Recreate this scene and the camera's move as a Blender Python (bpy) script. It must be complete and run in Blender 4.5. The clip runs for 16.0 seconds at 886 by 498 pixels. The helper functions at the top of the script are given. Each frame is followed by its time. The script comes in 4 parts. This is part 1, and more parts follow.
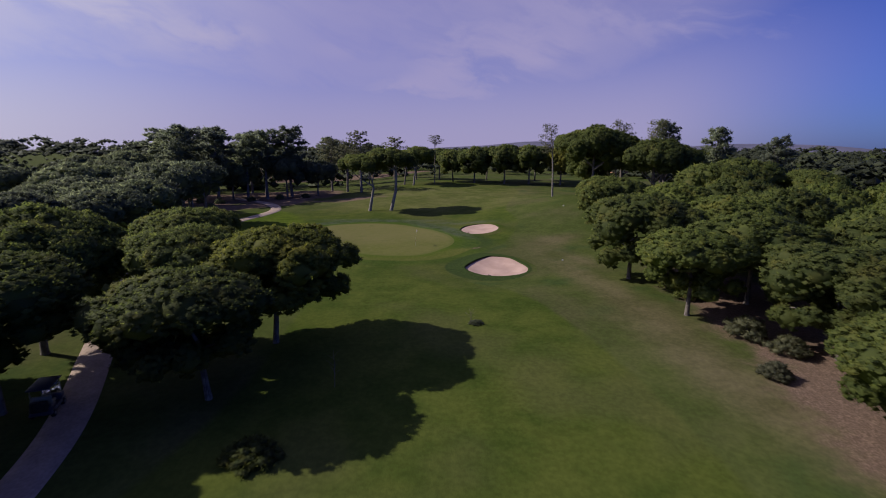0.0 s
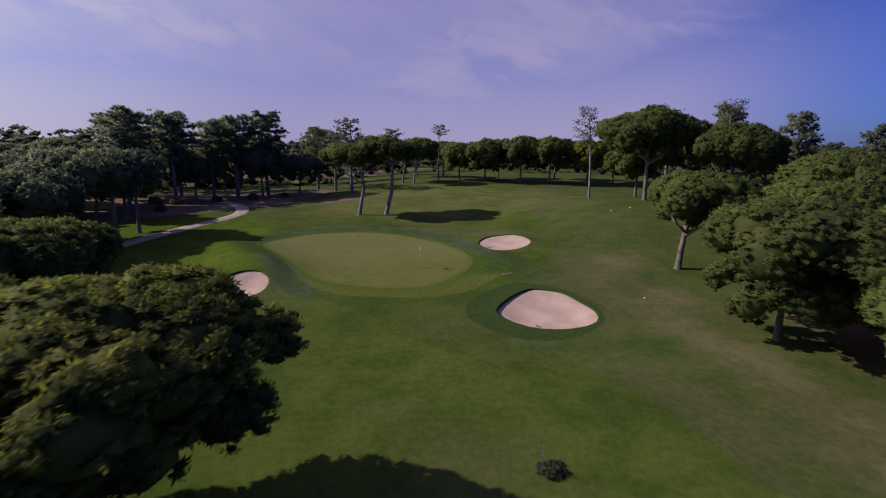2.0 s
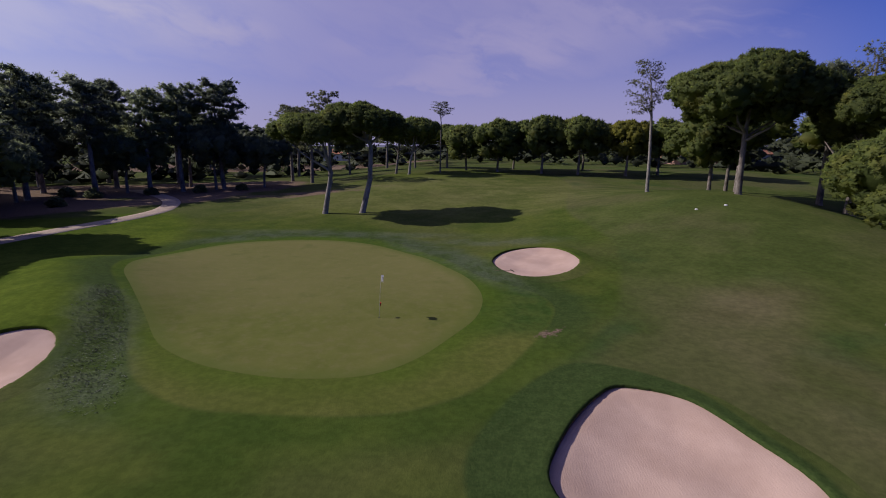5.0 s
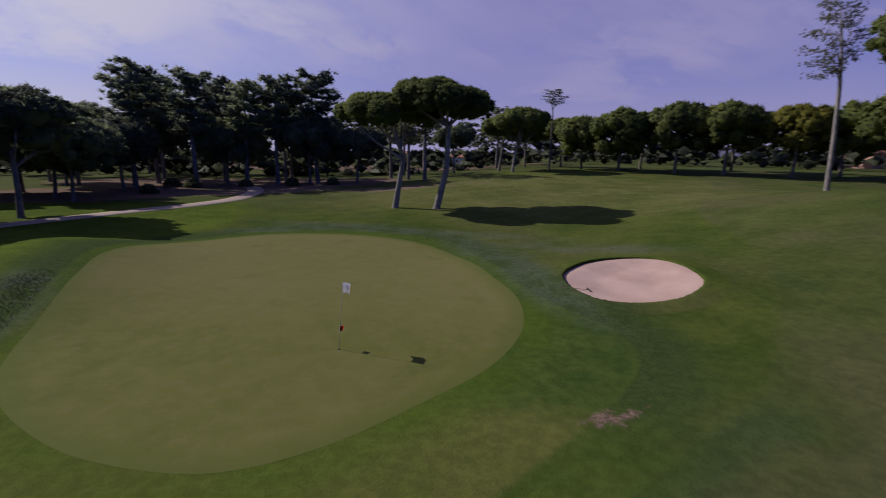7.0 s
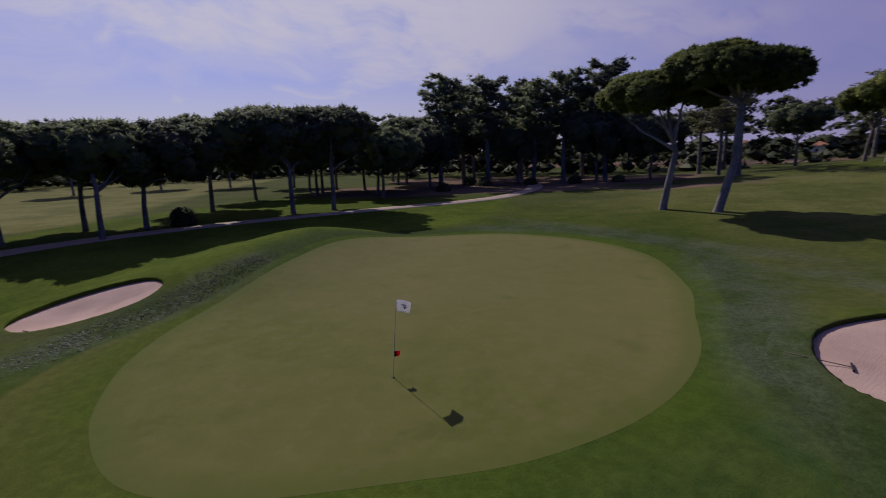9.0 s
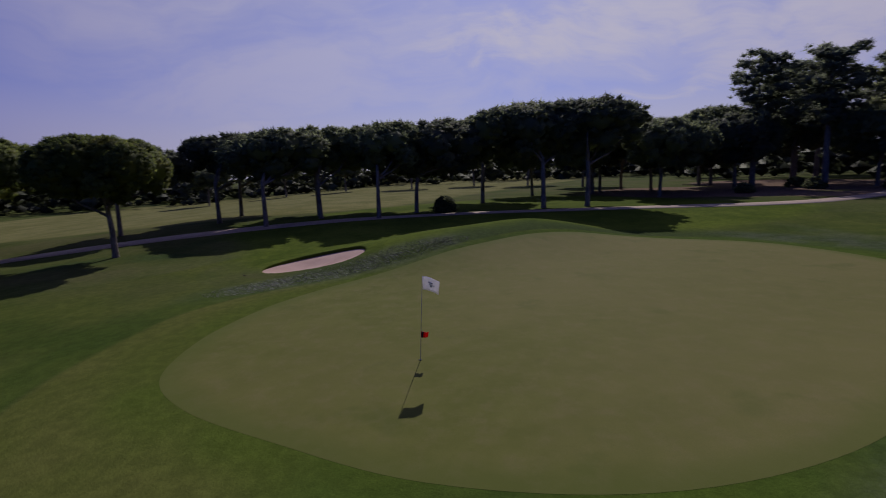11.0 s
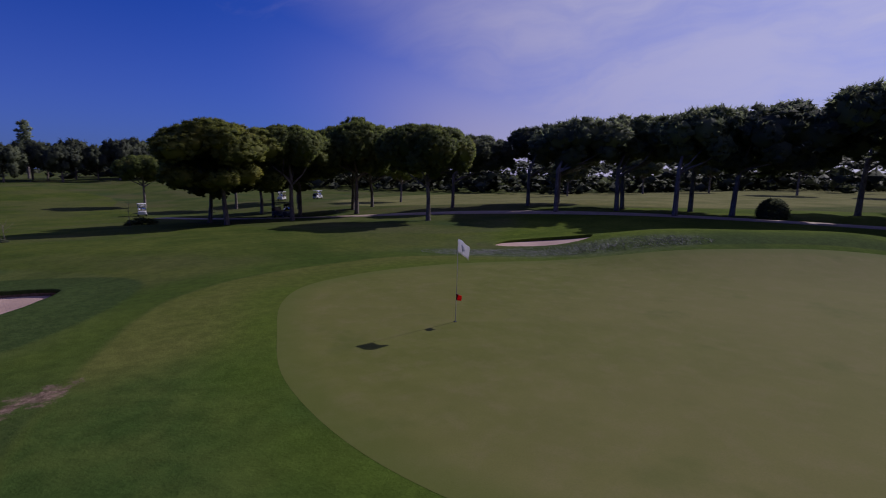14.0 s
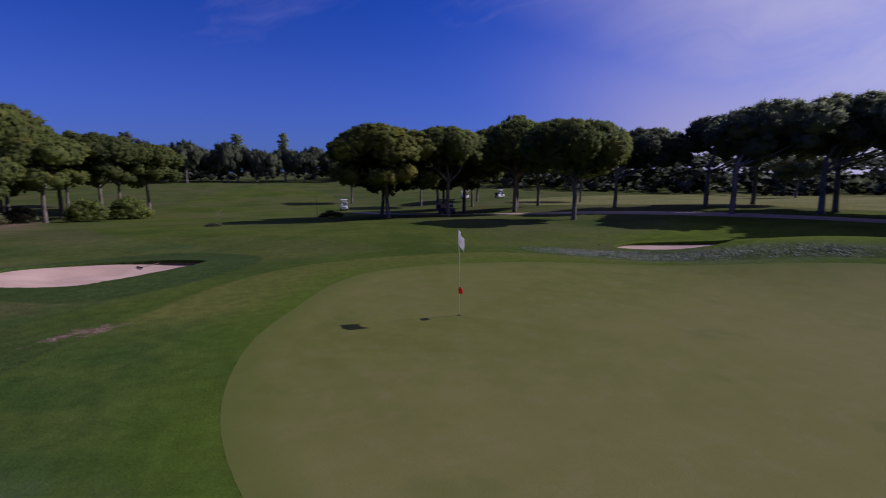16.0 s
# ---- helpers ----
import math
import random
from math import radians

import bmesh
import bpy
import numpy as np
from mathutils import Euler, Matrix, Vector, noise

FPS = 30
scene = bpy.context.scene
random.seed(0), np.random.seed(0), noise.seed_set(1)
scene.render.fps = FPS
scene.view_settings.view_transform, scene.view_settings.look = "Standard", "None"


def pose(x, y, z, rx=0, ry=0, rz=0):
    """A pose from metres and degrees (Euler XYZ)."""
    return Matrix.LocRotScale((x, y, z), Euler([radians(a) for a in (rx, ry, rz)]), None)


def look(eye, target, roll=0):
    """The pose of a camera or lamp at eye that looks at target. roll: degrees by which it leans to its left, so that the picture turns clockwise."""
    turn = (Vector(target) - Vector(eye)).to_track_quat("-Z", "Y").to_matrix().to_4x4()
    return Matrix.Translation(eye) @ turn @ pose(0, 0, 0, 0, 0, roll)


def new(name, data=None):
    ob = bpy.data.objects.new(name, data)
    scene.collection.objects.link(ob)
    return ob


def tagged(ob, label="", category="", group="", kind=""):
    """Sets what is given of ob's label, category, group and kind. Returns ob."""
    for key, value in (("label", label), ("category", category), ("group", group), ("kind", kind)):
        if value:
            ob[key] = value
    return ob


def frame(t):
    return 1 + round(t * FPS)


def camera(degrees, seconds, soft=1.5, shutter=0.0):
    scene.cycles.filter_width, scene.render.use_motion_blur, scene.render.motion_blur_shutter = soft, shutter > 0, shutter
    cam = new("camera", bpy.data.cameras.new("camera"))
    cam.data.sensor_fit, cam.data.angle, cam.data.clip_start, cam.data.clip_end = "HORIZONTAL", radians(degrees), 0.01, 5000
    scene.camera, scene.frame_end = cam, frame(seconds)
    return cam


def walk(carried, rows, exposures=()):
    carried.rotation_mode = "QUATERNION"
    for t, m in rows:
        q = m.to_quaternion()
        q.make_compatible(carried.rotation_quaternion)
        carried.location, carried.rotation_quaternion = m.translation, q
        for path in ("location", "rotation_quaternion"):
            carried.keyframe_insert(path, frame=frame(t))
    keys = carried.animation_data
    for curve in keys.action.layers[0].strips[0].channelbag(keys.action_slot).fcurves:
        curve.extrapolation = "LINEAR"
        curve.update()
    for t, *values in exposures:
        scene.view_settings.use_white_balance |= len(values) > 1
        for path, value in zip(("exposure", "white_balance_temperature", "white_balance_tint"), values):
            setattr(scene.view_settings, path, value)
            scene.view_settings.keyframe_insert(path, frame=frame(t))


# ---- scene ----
cam = camera(84.38, 16.0, soft=1.0, shutter=0.35)
PATH = [
    (0, (4.802, -72.186, 14.318), (4.712, -62.391, 12.308), 0.09),
    (0.5, (4.372, -66.917, 14.075), (4.285, -57.125, 12.049), 0.10),
    (1, (3.824, -61.007, 13.605), (3.675, -51.217, 11.572), 0.10),
    (1.5, (2.933, -55.864, 13.005), (2.884, -46.069, 10.992), 0.60),
    (2, (2.842, -49.965, 12.510), (2.790, -40.173, 10.482), 0.45),
    (2.5, (2.859, -45.020, 12.150), (2.811, -35.233, 10.098), 0.42),
    (3, (2.970, -40.060, 11.669), (2.922, -30.276, 9.606), 0.44),
    (3.5, (3.121, -35.928, 11.284), (3.061, -26.147, 9.207), 0.52),
    (4, (3.174, -32.379, 10.846), (3.129, -22.602, 8.747), 0.49),
    (6.5, (6.906, -16.707, 7.146), (5.214, -7.046, 5.195), 1.04),
    (7, (7.973, -14.443, 6.838), (5.218, -5.027, 4.901), 0.79),
    (7.5, (9.145, -12.432, 6.679), (4.724, -3.672, 4.751), -0.44),
    (8, (10.126, -10.309, 6.737), (4.185, -2.505, 4.789), -1.03),
    (8.5, (11.044, -8.425, 6.616), (3.982, -1.615, 4.680), -1.64),
    (9, (11.780, -6.596, 6.427), (3.842, -0.820, 4.522), -2.04),
    (9.5, (12.568, -4.748, 6.199), (3.851, -0.209, 4.352), -2.27),
    (10, (12.801, -2.849, 5.880), (3.421, 0.113, 4.085), -2.60),
    (12.5, (11.820, 5.810, 4.320), (2.886, 1.559, 2.865), -0.09),
    (13, (11.059, 7.013, 4.251), (2.804, 1.580, 2.720), 0.52),
    (13.5, (10.517, 7.875, 4.155), (2.823, 1.669, 2.643), 0.64),
    (14, (9.881, 8.885, 4.114), (2.718, 2.071, 2.607), 0.75),
    (14.5, (9.099, 9.786, 4.072), (2.515, 2.413, 2.561), 0.71),
    (15, (8.124, 10.585, 4.010), (2.267, 2.623, 2.489), 0.74),
    (15.5, (6.933, 11.296, 3.985), (1.909, 2.789, 2.442), 0.58),
    (16, (5.485, 11.793, 3.880), (1.638, 2.691, 2.350), 0.22),
]
walk(cam, [(t, look(eye, target, roll)) for t, eye, target, roll in PATH],
     exposures=[(0, -0.22, 6460, 10), (4, -0.26, 6400, 10), (7, -0.40, 6260, 12), (9, -0.62, 6320, 14), (12.5, -0.84, 6050, 17), (14, -0.64, 5880, 20), (16, -0.42, 5820, 21)])

# ---- light ----
SUN_AZ, SUN_EL = radians(171.5), radians(37)
sun_way = Vector((math.cos(SUN_AZ) * math.cos(SUN_EL), math.sin(SUN_AZ) * math.cos(SUN_EL), math.sin(SUN_EL)))
sun = new("sun", bpy.data.lights.new("sun", "SUN"))
sun.data.energy, sun.data.angle, sun.data.color = 5.0, radians(0.6), (1.0, 0.93, 0.82)
sun.matrix_world = look(sun_way * 50, (0, 0, 0))


class Net:
    """Short hand for building a node tree."""

    def __init__(self, tree):
        self.tree, self.nodes = tree, tree.nodes

    def add(self, kind, ins=None, **props):
        node = self.nodes.new(kind)
        for key, value in props.items():
            setattr(node, key, value)
        for key, value in (ins or {}).items():
            self.put(node.inputs[key], value)
        return node

    def put(self, socket, value):
        if isinstance(value, bpy.types.NodeSocket):
            self.tree.links.new(value, socket)
        elif isinstance(value, (tuple, list)) and len(value) == 3 and socket.type == "RGBA":
            socket.default_value = (*value, 1)
        else:
            socket.default_value = value

    def math(self, op, a, b=0.0, c=0.0, clamp=False):
        node = self.nodes.new("ShaderNodeMath")
        node.operation, node.use_clamp = op, clamp
        for n, value in enumerate((a, b, c)):
            self.put(node.inputs[n], value)
        return node.outputs[0]

    def mix(self, fac, a, b, blend="MIX"):
        node = self.nodes.new("ShaderNodeMix")
        node.data_type, node.blend_type = "RGBA", blend
        self.put(node.inputs[0], fac)
        self.put(node.inputs[6], a)
        self.put(node.inputs[7], b)
        return node.outputs[2]

    def noise(self, where, scale, detail=4.0, rough=0.55):
        node = self.add("ShaderNodeTexNoise", {"Scale": scale, "Detail": detail, "Roughness": rough})
        if where is not None:
            self.put(node.inputs["Vector"], where)
        return node.outputs["Fac"]

    def ramp(self, value, low, high, to_low=0.0, to_high=1.0):
        node = self.add("ShaderNodeMapRange", {"Value": value, "From Min": low, "From Max": high, "To Min": to_low, "To Max": to_high})
        node.interpolation_type = "SMOOTHSTEP"
        return node.outputs["Result"]


world = bpy.data.worlds.new("sky")
scene.world = world
world.use_nodes = True
net = Net(world.node_tree)
net.nodes.clear()
way = net.add("ShaderNodeTexCoord").outputs["Generated"]
split = net.add("ShaderNodeSeparateXYZ", {0: way})
sky = net.add("ShaderNodeTexSky", sky_type="NISHITA", sun_disc=False, sun_elevation=SUN_EL, sun_rotation=math.pi / 2 - SUN_AZ,
              altitude=20, air_density=1.0, dust_density=0.7, ozone_density=4.0)
tall = net.math("ADD", net.math("MAXIMUM", split.outputs[2], 0.0), 0.12)
flat = net.add("ShaderNodeCombineXYZ", {0: net.math("DIVIDE", split.outputs[0], tall), 1: net.math("DIVIDE", split.outputs[1], tall), 2: 0.0})
slope = net.math("MULTIPLY_ADD", split.outputs[0], 0.30, split.outputs[2])
streak = net.add("ShaderNodeCombineXYZ", {0: split.outputs[0], 1: split.outputs[1], 2: net.math("MULTIPLY", slope, 4.6)})
bent = net.add("ShaderNodeVectorMath", {0: streak.outputs[0], 1: net.add("ShaderNodeTexNoise", {"Vector": way, "Scale": 2.6, "Detail": 3}).outputs["Color"]})
wisps = net.noise(bent.outputs[0], 1.5, 9.0, 0.60)
broad = net.noise(flat.outputs[0], 0.42, 2.0)
toward = net.add("ShaderNodeVectorMath", {0: way, 1: tuple(sun_way)}, operation="DOT_PRODUCT").outputs["Value"]
west = net.ramp(net.math("MULTIPLY_ADD", split.outputs[1], 0.45, toward), -0.24, 0.68)
floor_ = net.ramp(west, 0.0, 1.0, 0.46, 0.24)
veil = net.math("MULTIPLY", net.ramp(wisps, floor_, net.math("ADD", floor_, 0.36)), net.ramp(broad, 0.26, 0.60, 0.25, 1.0), clamp=True)
low = net.ramp(split.outputs[2], 0.0, 0.34, 1.0, 0.0)
low = net.math("MULTIPLY", low, net.ramp(west, 0.0, 0.65, 0.14, 0.92))
veil = net.math("MAXIMUM", net.math("MULTIPLY", veil, net.ramp(west, 0.0, 1.0, 0.40, 0.9)), low)
thin = net.math("MULTIPLY", net.ramp(west, 0.12, 0.92, 0.0, 0.74), net.ramp(wisps, 0.3, 0.62, 0.68, 1.0))
veil = net.math("MULTIPLY", net.math("MAXIMUM", veil, thin), net.ramp(split.outputs[2], 0.40, 0.80, 1.0, 0.45))
blue = net.mix(1.0, sky.outputs[0], (0.215, 0.49, 1.60), "MULTIPLY")
cloud = net.mix(net.ramp(toward, 0.35, 1.0), (6.5, 5.8, 9.4), (13.0, 12.3, 13.2))
haze = net.mix(veil, blue, cloud)
back = net.add("ShaderNodeBackground", {"Color": haze, "Strength": 0.067})
net.tree.links.new(back.outputs[0], net.add("ShaderNodeOutputWorld").inputs[0])


# ---- materials ----
def material(name):
    mat = bpy.data.materials.new(name)
    mat.use_nodes = True
    net = Net(mat.node_tree)
    shader = net.nodes["Principled BSDF"]
    shader.inputs["Specular IOR Level"].default_value = 0.25
    return mat, net, shader


def bump(net, shader, height, strength, distance=0.02):
    node = net.add("ShaderNodeBump", {"Height": height, "Strength": strength, "Distance": distance})
    net.tree.links.new(node.outputs[0], shader.inputs["Normal"])


def plain(name, color, rough=0.6, metal=0.0, grain=8.0, spread=0.25, relief=0.2, distance=0.01, specular=0.3):
    """A surface with grain and blotches at two scales."""
    mat, net, shader = material(name)
    where = net.add("ShaderNodeTexCoord").outputs["Object"]
    fine, wide = net.noise(where, grain, 6.0), net.noise(where, grain * 0.13, 3.0)
    tone = net.math("ADD", net.math("MULTIPLY", fine, 0.55), net.math("MULTIPLY", wide, 0.45))
    dark, light = [tuple(c * f for c in color) for f in (1 - spread, 1 + spread)]
    net.put(shader.inputs["Base Color"], net.mix(net.ramp(tone, 0.3, 0.7), dark, light))
    shader.inputs["Roughness"].default_value, shader.inputs["Metallic"].default_value = rough, metal
    shader.inputs["Specular IOR Level"].default_value = specular
    bump(net, shader, fine, relief, distance)
    return mat


def leaf_material(name, low, high, tip, clear=0.36):
    mat, net, shader = material(name)
    geo, info = net.add("ShaderNodeNewGeometry"), net.add("ShaderNodeObjectInfo")
    where = net.add("ShaderNodeTexCoord").outputs["Object"]
    color = net.mix(geo.outputs["Random Per Island"], low, high)
    color = net.mix(net.ramp(net.noise(where, 3.0, 3.0), 0.5, 0.72, 0.0, 0.7), color, tip)
    shift = net.math("MULTIPLY_ADD", info.outputs["Random"], 0.5, 0.75)
    color = net.mix(1.0, color, net.add("ShaderNodeCombineColor", {0: shift, 1: shift, 2: net.math("POWER", shift, 0.6)}).outputs[0], "MULTIPLY")
    net.put(shader.inputs["Base Color"], color)
    shader.inputs["Roughness"].default_value = 0.7
    shader.inputs["Specular IOR Level"].default_value = 0.18
    bump(net, shader, net.noise(where, 34.0, 5.0, 0.7), 0.9, 0.05)
    through_leaf = net.mix(1.0, color, (2.1, 2.1, 1.75), "MULTIPLY")
    glow = net.add("ShaderNodeBsdfTranslucent", {"Color": through_leaf})
    both = net.add("ShaderNodeMixShader", {0: clear, 1: shader.outputs[0], 2: glow.outputs[0]})
    net.tree.links.new(both.outputs[0], net.nodes["Material Output"].inputs[0])
    return mat


LEAF = leaf_material("pine needles", (0.060, 0.082, 0.026), (0.142, 0.164, 0.046), (0.200, 0.190, 0.050), 0.52)
LEAF_DARK = leaf_material("dark pine needles", (0.082, 0.100, 0.070), (0.160, 0.176, 0.108), (0.185, 0.188, 0.112), 0.62)
LEAF_GOLD = leaf_material("yellowish pine needles", (0.095, 0.100, 0.016), (0.225, 0.208, 0.030), (0.270, 0.240, 0.040))
# yellower copy of LEAF, sunlight on one crown put into the colour
LEAF_SUN = leaf_material("sunlit pine needles", (0.056, 0.072, 0.016), (0.150, 0.155, 0.032), (0.215, 0.195, 0.040), 0.42)
# needles of the tall pines: paler and bluer, haze put into the colour
LEAF_HAZED = leaf_material("haze-paled pine needles", (0.110, 0.130, 0.100), (0.185, 0.205, 0.145), (0.205, 0.212, 0.145), 0.62)
LEAF_GREY = leaf_material("grey green leaves", (0.080, 0.085, 0.050), (0.150, 0.150, 0.085), (0.185, 0.170, 0.105))
# darker needle copy for distant trees, backlit shade put into the colour
LEAF_FAR = leaf_material("shaded far pine needles", (0.030, 0.038, 0.026), (0.072, 0.082, 0.048), (0.086, 0.090, 0.052), 0.25)


def bark_material(name, low, high):
    mat, net, shader = material(name)
    where = net.add("ShaderNodeTexCoord").outputs["Object"]
    long = net.add("ShaderNodeMapping", {"Vector": where, "Scale": (9, 9, 1.6)}).outputs[0]
    plates = net.noise(long, 1.6, 6.0, 0.6)
    blot = net.noise(where, 0.8, 3.0)
    net.put(shader.inputs["Base Color"], net.mix(net.ramp(net.math("MULTIPLY_ADD", blot, 0.4, net.math("MULTIPLY", plates, 0.6)), 0.35, 0.68), low, high))
    shader.inputs["Roughness"].default_value = 0.9
    bump(net, shader, plates, 0.8, 0.05)
    return mat


BARK = bark_material("pine bark", (0.085, 0.068, 0.062), (0.290, 0.245, 0.225))
BARK_PALE = bark_material("pale grey pine bark", (0.130, 0.115, 0.110), (0.380, 0.335, 0.315))


def sand_material():
    mat, net, shader = material("bunker sand")
    where = net.add("ShaderNodeTexCoord").outputs["Object"]
    fine, wide = net.noise(where, 26.0, 8.0, 0.7), net.noise(where, 0.5, 3.0)
    raked = net.add("ShaderNodeTexWave", {"Vector": where, "Scale": 3.2, "Distortion": 9.0, "Detail": 3.0, "Detail Scale": 0.6}).outputs["Fac"]
    color = net.mix(net.ramp(wide, 0.35, 0.68), (0.43, 0.292, 0.245), (0.51, 0.355, 0.302))
    color = net.mix(net.ramp(fine, 0.52, 0.75, 0.0, 0.35), color, (0.35, 0.235, 0.200))
    net.put(shader.inputs["Base Color"], color)
    shader.inputs["Roughness"].default_value = 0.95
    shader.inputs["Specular IOR Level"].default_value = 0.1
    bump(net, shader, net.math("MULTIPLY_ADD", raked, 0.12, fine), 0.4, 0.03)
    return mat


SAND = sand_material()


# ---- ground ----
def smooth(a):
    a = np.clip(a, 0, 1)
    return a * a * (3 - 2 * a)


def bell(x, y, cx, cy, high, rx, ry):
    return high * np.exp(-((x - cx) / rx) ** 2 - ((y - cy) / ry) ** 2)


def height(x, y):
    """The lie of the land, in metres."""
    x, y = np.asarray(x, float), np.asarray(y, float)
    z = 4.2 * smooth((y - 14) / 75) / (1 + np.exp(np.clip(-(x + 22) / 7, -40, 40)))
    z = z + bell(x, y, 33, 26, 4.4, 16, 21) + bell(x, y, 10, 12.5, 0.5, 8, 5)
    z = z + 0.8 * smooth((-x - 20) / 16) - bell(x, y, 10.5, -16, 0.6, 7, 5)
    # a long grassy mound along the west side of the green
    u, v = -0.83 * (x + 15.5) - 0.56 * (y - 2.8) - 4, -0.56 * (x + 15.5) + 0.83 * (y - 2.8) - 3
    z = z + 1.35 * np.exp(-(u / np.where(u < 0, 5.5, 4.5)) ** 2 - (v / 9) ** 4) - bell(x, y, -15, -10, 0.3, 4, 3)
    z = z - 2.6 * smooth((-y - 16) / 60) + 3.6 * smooth((-y - 95) / 90)
    return z


def closed_curve(knots, count=160):
    """A smooth closed line through the knots."""
    p = np.array(knots, float)
    n, out = len(p), []
    for s in np.linspace(0, n, count, endpoint=False):
        i, f = int(s), s - int(s)
        a, b, c, d = p[(i - 1) % n], p[i % n], p[(i + 1) % n], p[(i + 2) % n]
        out.append(0.5 * (2 * b + (c - a) * f + (2 * a - 5 * b + 4 * c - d) * f * f + (3 * b - a - 3 * c + d) * f ** 3))
    return np.array(out)


def open_curve(knots, count):
    p = np.array(knots, float)
    p = np.vstack([2 * p[0] - p[1], p, 2 * p[-1] - p[-2]])
    out = []
    for s in np.linspace(0, len(p) - 3 - 1e-6, count):
        i, f = int(s), s - int(s)
        a, b, c, d = p[i:i + 4]
        out.append(0.5 * (2 * b + (c - a) * f + (2 * a - 5 * b + 4 * c - d) * f * f + (3 * b - a - 3 * c + d) * f ** 3))
    return np.array(out)


def beside(x, y, line, closed=True):
    """Distance to a line; negative inside a closed one."""
    x, y = np.asarray(x, float), np.asarray(y, float)
    best, inside = np.full(x.shape, 1e9), np.zeros(x.shape, bool)
    pairs = zip(line, np.roll(line, -1, 0)) if closed else zip(line[:-1], line[1:])
    for (ax, ay), (bx, by) in pairs:
        dx, dy = bx - ax, by - ay
        f = np.clip(((x - ax) * dx + (y - ay) * dy) / (dx * dx + dy * dy + 1e-12), 0, 1)
        best = np.minimum(best, (x - ax - f * dx) ** 2 + (y - ay - f * dy) ** 2)
        if closed:
            inside ^= ((ay > y) != (by > y)) & (x < dx * (y - ay) / (dy + 1e-12) + ax)
    best = np.sqrt(best)
    return np.where(inside, -best, best) if closed else best


GREEN = closed_curve([(-2.3, -7.3), (0.5, -6.9), (2.4, -5.3), (4.0, -2.6), (5.4, 0.4), (5.9, 4.0), (5.2, 7.5), (3.4, 10.8), (0.9, 15.0), (-4.0, 20.0),
                      (-10.0, 21.6), (-16.6, 19.8), (-19.8, 15.0), (-20.0, 10.5), (-18.5, 6.4), (-15.7, 2.8), (-12.5, -1.0), (-9.8, -4.2), (-7.2, -6.0), (-4.8, -6.9)])
APRON = closed_curve([(-3, -10.0), (1, -9.9), (3.8, -8.8), (5.8, -6.9), (8.1, -3.0), (9.6, 0.4), (9.9, 2.6), (9.2, 4.6), (7.4, 6.5), (5.6, 8.6), (3.0, 13.6), (-2, 21.0),
                      (-9, 23.6), (-17.6, 21.8), (-20.6, 15.5), (-20.6, 10.3), (-19.0, 6.0), (-16.1, 2.4), (-13.1, -1.2), (-10.9, -4.8), (-8.8, -7.6), (-6.2, -9.4)])
BUNKERS = {
    "front": closed_curve([(7.0, -12.6), (8.2, -10.1), (9.7, -8.2), (10.9, -7.5), (13.0, -8.4), (14.1, -10.7), (14.8, -12.7), (14.5, -14.5),
                           (13.4, -15.5), (11.6, -16.0), (9.7, -15.8), (8.6, -15.25), (7.5, -14.15)], 120),
    "back": closed_curve([(7.1, 11.6), (8.5, 14.5), (10.8, 15.6), (12.6, 14.5), (13.6, 11.0), (12.8, 8.9), (11.5, 7.8), (10.0, 7.4), (8.6, 7.8), (7.4, 9.4)], 120),
    "side": closed_curve([(-16.9, -9.6), (-18.1, -8.0), (-18.2, -6.2), (-17.0, -4.6), (-15.4, -4.0), (-14.2, -4.8), (-13.5, -6.4), (-13.4, -8.2), (-14.0, -9.5), (-15.4, -10.1)], 120),
}
PATH_LINE = open_curve([(-12.4, -67), (-14.5, -58), (-16.8, -48), (-21.5, -38), (-26, -29), (-30.5, -18), (-34.5, -8), (-36, 2), (-35.8, 11),
                        (-34.8, 21), (-33.4, 30), (-33.8, 37), (-37.5, 45), (-44, 53), (-54, 62)], 150)
FAIRWAY = closed_curve([(-9.5, -22), (-13, -16), (-20, -12), (-25, -4), (-28, 5), (-28.5, 16), (-27.5, 30), (-20, 48), (-14, 70), (2, 92),
                        (20, 80), (24, 62), (20, 45), (17, 30), (17.5, 16), (14, 3), (10.5, -3), (6.5, -7), (4.5, -12), (6, -18), (12, -24), (16, -34),
                        (19, -50), (20, -75), (10, -130), (-6, -150), (-18, -120), (-13, -95), (-12, -62), (-8.5, -42)], 220)


def land(x, y):
    z = height(x, y)
    for line in BUNKERS.values():
        d = beside(x, y, line)
        z = z + np.where(d > 0, 0.10 * np.exp(-(d / 1.3) ** 2), 0.10) - 1.15 * smooth((0.55 - d) / 0.9)
    return z


def near_axis(low, high, step, far):
    core = np.arange(low, high + step / 2, step)
    out, gap = [], step
    while (out[-1] if out else 0) < far:
        gap *= 1.13
        out.append((out[-1] if out else 0) + gap)
    out = np.array(out)
    return np.concatenate([low - out[::-1], core, high + out])


def mesh_object(name, verts, faces, mat, parent=None, shade=True):
    mesh = bpy.data.meshes.new(name)
    mesh.from_pydata(np.asarray(verts, float).tolist(), [], [list(map(int, f)) for f in faces])
    if shade:
        mesh.polygons.foreach_set("use_smooth", [True] * len(mesh.polygons))
    mesh.materials.append(mat)
    ob = new(name, mesh)
    if parent:
        ob.parent = parent
    return ob


